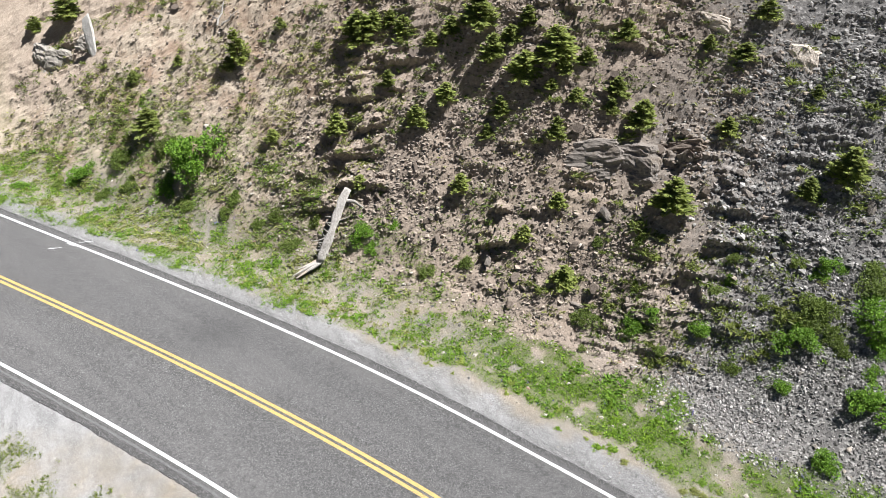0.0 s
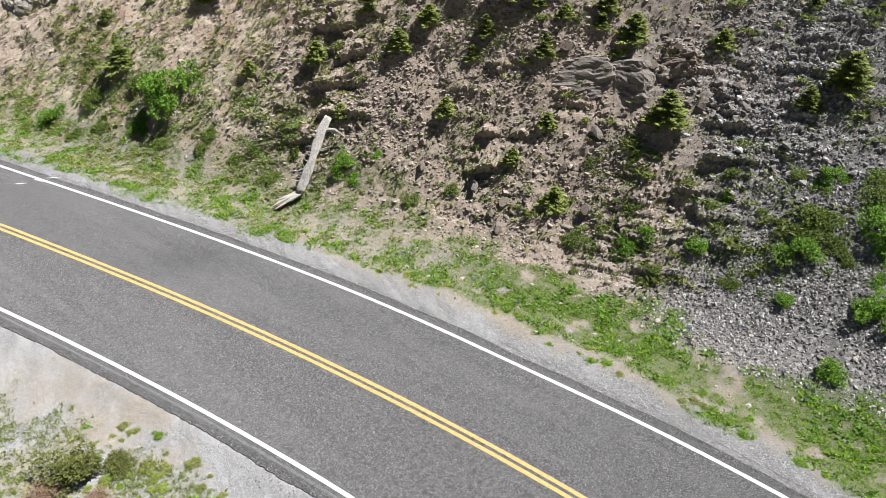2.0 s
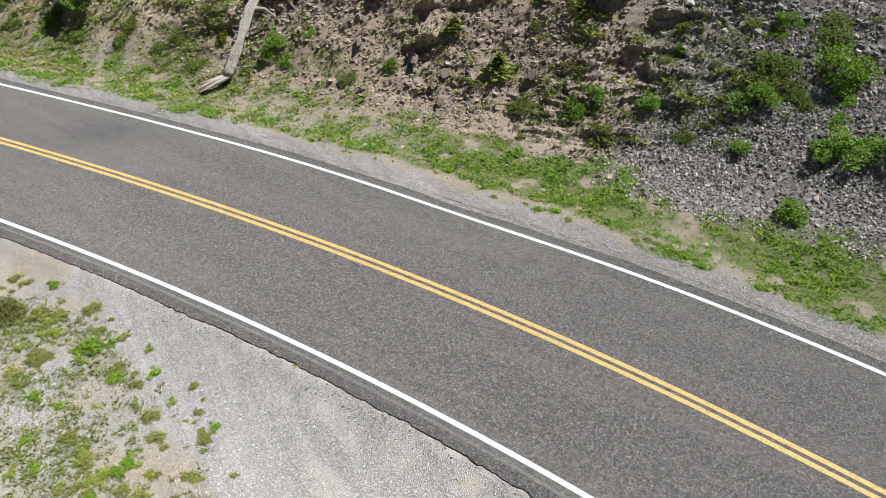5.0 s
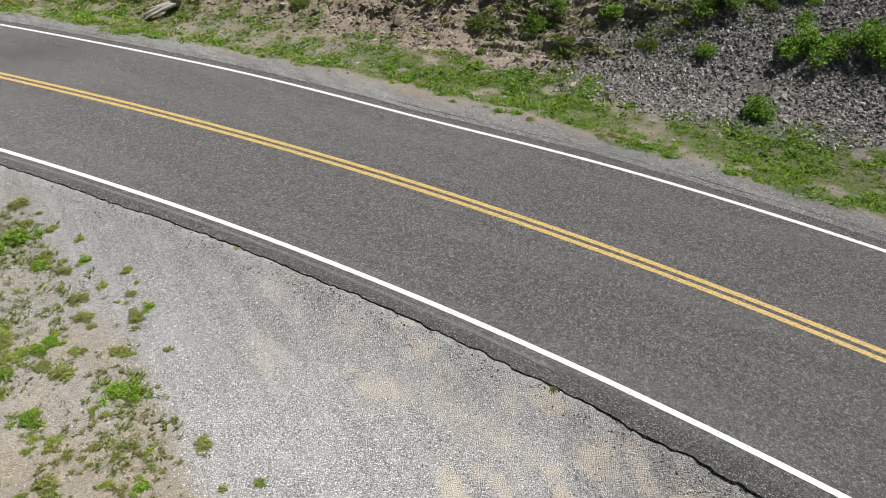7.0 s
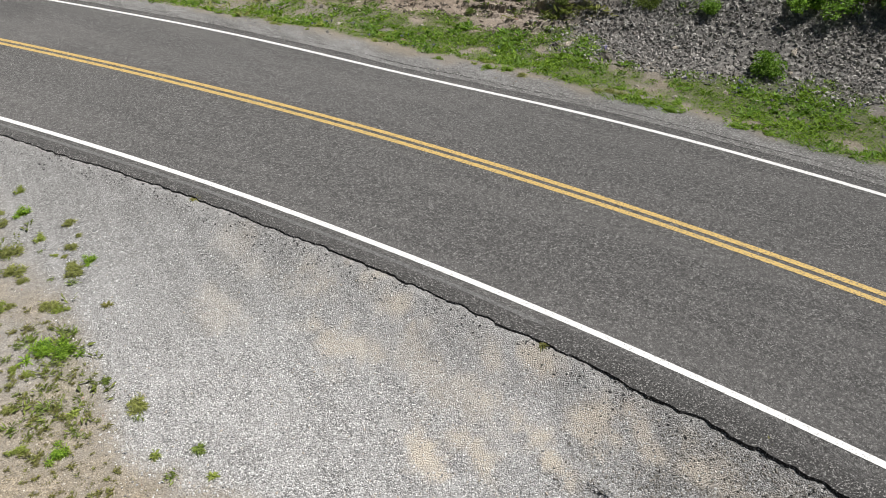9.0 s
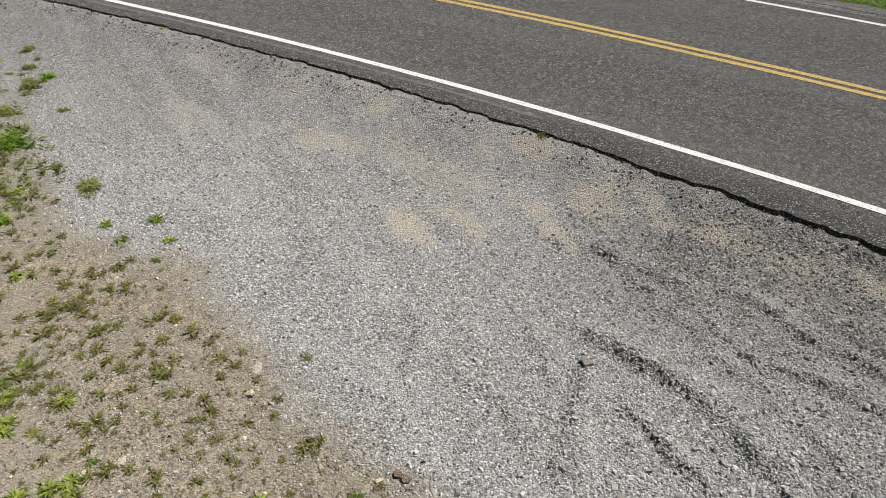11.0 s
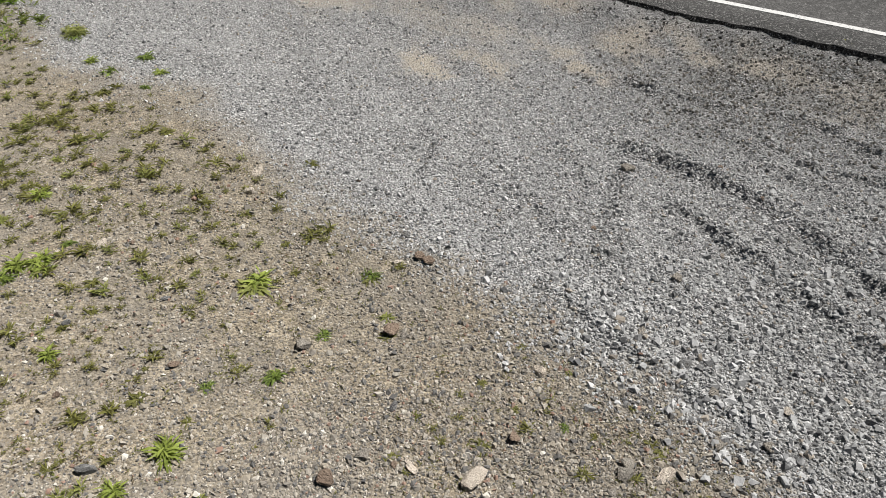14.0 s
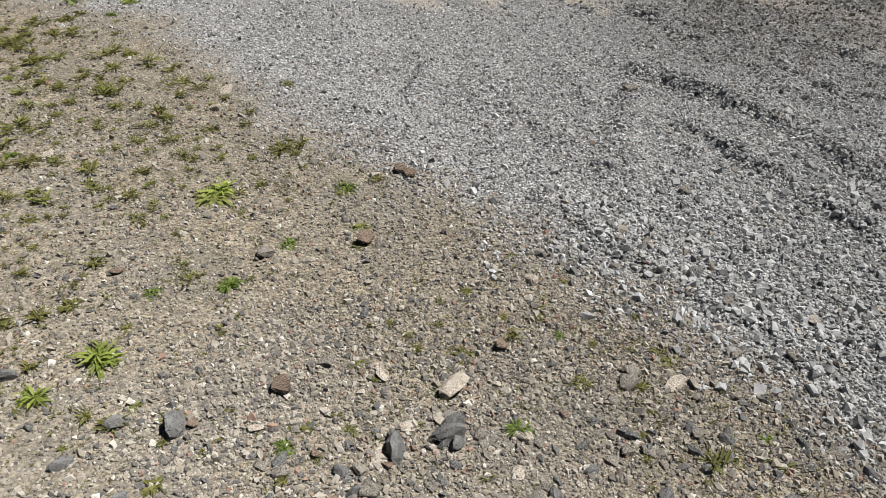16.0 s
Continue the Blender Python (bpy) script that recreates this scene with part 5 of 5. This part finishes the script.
x, y, size = band(38000, (-14, 1, 3, 17), lambda x, y: (lambda a, d: turfy(x, y) * (d < -4.2))(*road_frame(x, y)), 0.03, 0.12)
tufts("verge_grass", x, y, size, 8, SAPLING_GREEN, "patchy green and yellow weeds on the verge", "weeds")
patchy = lambda x, y: ramp(soil_side(x, y), -0.05, 0.45) * (0.25 + 0.75 * ramp(fbm(x, y, 0.55, 3, 67), -0.2, 0.35))
x, y, size = band(17000, (-4, 3, -1.2, 7), patchy, 0.010, 0.032)
tufts("seedlings", x, y, size, 7, DARK_WEED, "tiny dark olive seedlings on the bare soil", "weeds", spread=1.0, lift=0.8, width=0.2)
x, y, size = band(9000, (-4, 3, -1.2, 6), patchy, 0.010, 0.030)
tufts("dead_litter", x, y, size, 5, DEAD_LEAF, "dry brown plant litter strewn over the soil", "litter", spread=1.0, lift=0.5, width=0.16)
x, y, size = band(3000, (-3.5, 2.6, -1.2, 7), lambda x, y: patchy(x, y) * (0.35 + 0.65 * ramp(1.6 - x, 0, 2.5)), 0.030, 0.085)
tufts("low_weeds", x, y, size * (0.75 + 0.3 * ramp(y, 0.5, 2.0)), 30, DARK_WEED, "low spiky dark olive weeds dotted over the bare soil", "weeds", lift=0.55, width=0.13, core=0.16)
x, y, size = band(1900, (-3.5, 2.0, -0.8, 7), lambda x, y: patchy(x, y) * (0.10 + 0.5 * ramp(0.8 - x, 0, 2.2)), 0.030, 0.085)
tufts("green_weeds", x, y, size * (0.7 + 0.4 * ramp(y, 0.5, 2.0)), 30, DRY_GREEN, "small spiky yellow-green weeds dotted over the bare soil", "weeds", lift=0.7, width=0.13, core=0.18)
x, y, size = band(2600, (-24, 15, 10, 33), lambda x, y: turfy(x, y) * (road_frame(x, y)[1] > 0) * ramp(fbm(x, y, 1.2, 2, 69), 0.2, 0.4), 0.07, 0.15)
tufts("blue_wildflowers", x, y, size, 7, PETALS, "blue-violet wildflower spikes among the weeds", "flowers", 0.35, 1.3, 0.3)
x, y, size = band(700, (-14, 15, 3, 24), lambda x, y: turfy(x, y) * ramp(fbm(x, y, 2.0, 2, 73), 0.25, 0.4), 0.05, 0.10)
tufts("yellow_wildflowers", x, y, size, 4, YELLOW_PETALS, "yellow wildflowers among the weeds", "flowers", 0.6, 1.2, 0.5)

# ---- stones and gravel of the turnout ----
STONE_KINDS = [boulder_mesh("stone", 130 + k, m, 0.62, 13, 0.0, cut=(0.40, 0.62)) for k, m in enumerate((RUST_STONE, WHITE_ROCK, SLATE_STONE, PALE_ROCK))]
STONE_LABELS = ("reddish-brown stone lying on the soil", "whitish rust-stained stone lying on the soil", "dark slate-grey stone lying on the soil", "pale grey stone lying on the gravel")
STONES = ((1.19, -0.11, 0.05, 0), (1.74, -0.15, 0.062, 1), (1.55, -0.33, 0.04, 2), (0.85, -0.23, 0.06, 2), (1.73, -0.30, 0.05, 2), (1.83, -0.34, 0.03, 3), (2.13, 0.43, 0.04, 1), (1.02, 0.68, 0.05, 3), (0.60, 2.38, 0.05, 1), (0.58, 2.10, 0.05, 1), (-0.16, 1.57, 0.04, 1), (1.45, 0.26, 0.03, 2),
                      (1.50, -0.02, 0.02, 1), (2.39, -0.10, 0.04, 3), (3.05, 2.26, 0.06, 3), (3.00, 1.09, 0.04, 3), (1.48, 1.31, 0.03, 1), (1.62, 1.34, 0.04, 0), (1.21, -0.45, 0.03, 3), (1.48, -0.52, 0.04, 3), (1.40, -0.45, 0.03, 2), (2.27, -0.43, 0.03, 3), (2.61, -0.41, 0.03, 2), (2.52, -0.38, 0.03, 3))
MORE_STONES = ((0.23, 0.00, 0.045, 2), (1.46, 0.75, 0.05, 0), (2.36, -0.15, 0.045, 3), (1.51, -0.05, 0.03, 1), (3.00, -0.05, 0.035, 3), (2.88, 0.26, 0.035, 3), (2.82, 0.45, 0.04, 2), (1.95, 0.07, 0.035, 0), (1.67, 1.30, 0.04, 0), (1.32, 0.02, 0.04, 3), (1.71, -0.34, 0.06, 2), (1.55, -0.37, 0.055, 2))
for x, y, r, kind in STONES + MORE_STONES:
    p, n = spot(x, y)
    ob = tagged(new("stone", STONE_KINDS[kind]), STONE_LABELS[kind], "stone", "stones of the turnout")
    ob.matrix_basis = Matrix.Translation(p + Vector((0, 0, 0.34 * r))) @ pose(0, 0, 0, (x * 91) % 24 - 12, (y * 173) % 24 - 12, (x * 571 + y * 337) % 360) @ Matrix.Diagonal((r * 1.2, r * 1.05, r * 1.05, 1))
for k in range(400):
    x, y = (rng.uniform(-1.2, 4.4), rng.uniform(-0.75, 2.6)) if k < 270 else (rng.normal(1.75, 0.45), rng.uniform(-0.75, -0.22))
    keep = float(ramp(-y + 0.5 * soil_side(np.array([x]), np.array([y]))[0], -1.6, 0.6))
    if rng.uniform() > 0.12 + 0.88 * keep:
        continue
    r = 0.014 + 0.032 * rng.uniform() ** 2 * (0.4 + 0.6 * keep)
    p, n = spot(x, y)
    kind = int(rng.choice((0, 2, 2, 3, 3, 3, 1)))
    ob = tagged(new("stone", STONE_KINDS[kind]), STONE_LABELS[kind], "stone", "stones of the turnout")
    ob.matrix_basis = Matrix.Translation(p + Vector((0, 0, 0.2 * r))) @ pose(0, 0, 0, rng.uniform(-20, 20), rng.uniform(-20, 20), rng.uniform(0, 360)) @ Matrix.Diagonal((r * rng.uniform(0.9, 1.4), r, r * rng.uniform(0.7, 1), 1))


def gravel_on(name, n, box, density, lo, hi, power, material, label, shape=OCT * 1.15, faces=OCT_FACES, uneven=0.36, flat=0.55, sink=0.12):
    x, y = scatter(n, *box, density)
    size = lo + (hi - lo) * rng.uniform(0, 1, len(x)) ** power
    return pieces(name, land(x, y), size, flat, shape, faces, material, label, "gravel", sink, uneven)


loose = lambda x, y: 1 - ramp(soil_side(x, y), -0.25, 0.45)
fade = lambda x, y: ramp(y, -0.9, -0.65) * (1 - ramp(x, 4.9, 5.8))
near = lambda x, y: 1 - ramp(y - 0.15 * x, 0.0, 1.3)
gravel_on("front_gravel", 60000, (0.8, 5.0, -0.9, 1.9), lambda x, y: loose(x, y) * fade(x, y) * near(x, y), 0.004, 0.0115, 1.8, GREY_STONES, "coarse grey crushed gravel of the turnout", SHARD, SHARD_FACES, 0.4, 0.55, -0.1)
gravel_on("coarse_gravel", 9000, (0.8, 5.0, -0.9, 2.4), lambda x, y: loose(x, y) * fade(x, y) * (0.12 + 0.88 * near(x, y)), 0.012, 0.028, 2.6, GREY_STONES, "larger broken stones among the gravel", SHARD, SHARD_FACES, 0.4, 0.55)
gravel_on("near_gravel", 110000, (0.6, 5.8, -0.9, 4.2), lambda x, y: loose(x, y) * fade(x, y) * (1 - 0.85 * dusty(x, y)) * (0.12 + 0.88 * ramp(y - 0.15 * x, -0.2, 1.2)) * (1 - 0.85 * ramp(y - 0.2 * x, 0.8, 3.2)), 0.004, 0.0125, 1.9, GREY_STONES, "loose grey crushed gravel of the turnout", sink=0.18)
gravel_on("far_gravel", 60000, (-3.5, 7.5, 1.2, 9.0), lambda x, y: loose(x, y) * (1 - 0.85 * dusty(x, y)) * (1 - 0.8 * browned(x, y)) * (road_frame(x, y)[1] < -3.75) * ramp(y, 1.2, 3.6) * (1 - 0.6 * ramp(y, 4.0, 8.0)), 0.006, 0.018, 2.2, GREY_STONES, "loose grey crushed gravel near the road", sink=0.34)
gravel_on("brown_gravel", 26000, (2.5, 7.0, 0.8, 6.0), lambda x, y: browned(x, y) * (1 - 0.7 * dusty(x, y)) * (road_frame(x, y)[1] < -3.7), 0.005, 0.020, 2.2, EARTHY_STONES, "dark earthy gravel beside the road", SHARD, SHARD_FACES, 0.4, 0.55, 0.2)
speck = lambda x, y: ramp(soil_side(x, y), -0.3, 0.2) * (0.35 + 0.65 * ramp(fbm(x, y, 0.5, 3, 99), -0.3, 0.35)) * ramp(y, -0.9, -0.65) * ramp(x, -1.8, -1.0)
gravel_on("soil_stones", 30000, (-0.8, 3.6, -0.9, 2.2), lambda x, y: speck(x, y) * (1 - 0.85 * ramp(y, 0.2, 2.0)) * (0.5 + 0.5 * ramp(x - 1.2 * y, 0.0, 1.5)), 0.0045, 0.020, 2.6, MIXED_STONES, "mixed stones pressed into the dusty soil", SHARD, SHARD_FACES, 0.4, 0.55, 0.3)
gravel_on("soil_pebbles", 80000, (-1.8, 3.6, -0.9, 4.2), lambda x, y: speck(x, y) * (1 - 0.6 * ramp(y, 1, 3.5)), 0.003, 0.012, 2.2, MIXED_STONES, "fine mixed grit on the dusty soil", sink=0.1)
gravel_on("soil_grit", 46000, (0.0, 3.6, -0.9, 0.9), lambda x, y: ramp(soil_side(x, y), -0.35, 0.1) * fade(x, y) * (1 - ramp(y, -0.1, 0.9)) * (0.4 + 0.6 * ramp(x, 0.4, 1.4)), 0.0032, 0.0085, 1.6, MIXED_STONES, "dense mixed grit covering the stony soil", sink=0.15)
gravel_on("verge_stones", 5000, (-6.0, 2.4, 0.6, 9.5), lambda x, y: ramp(soil_side(x, y), -0.1, 0.3) * (road_frame(x, y)[1] < -4.0), 0.006, 0.030, 3.6, MIXED_STONES, "scattered stones on the dusty soil of the verge", SHARD, SHARD_FACES, 0.4, 0.55, 0.3)
gravel_on("edge_crumbs", 40000, (-6, 8, 1, 13), lambda x, y: (lambda a, d: ramp(d, -4.0, -3.68) * (1 - ramp(d, -3.62, -3.42)))(*road_frame(x, y)), 0.004, 0.02, 2.4, ASPHALT_CRUMBS, "dark crumbs broken from the edge of the asphalt")
gravel_on("shoulder_gravel", 12000, (-18, 14, 7, 27), lambda x, y: (lambda a, d: ramp(d, 3.6, 3.8) * (1 - ramp(d, 4.4, 5.2)))(*road_frame(x, y)), 0.008, 0.026, 2.5, MIXED_STONES, "loose pale gravel along the far shoulder")
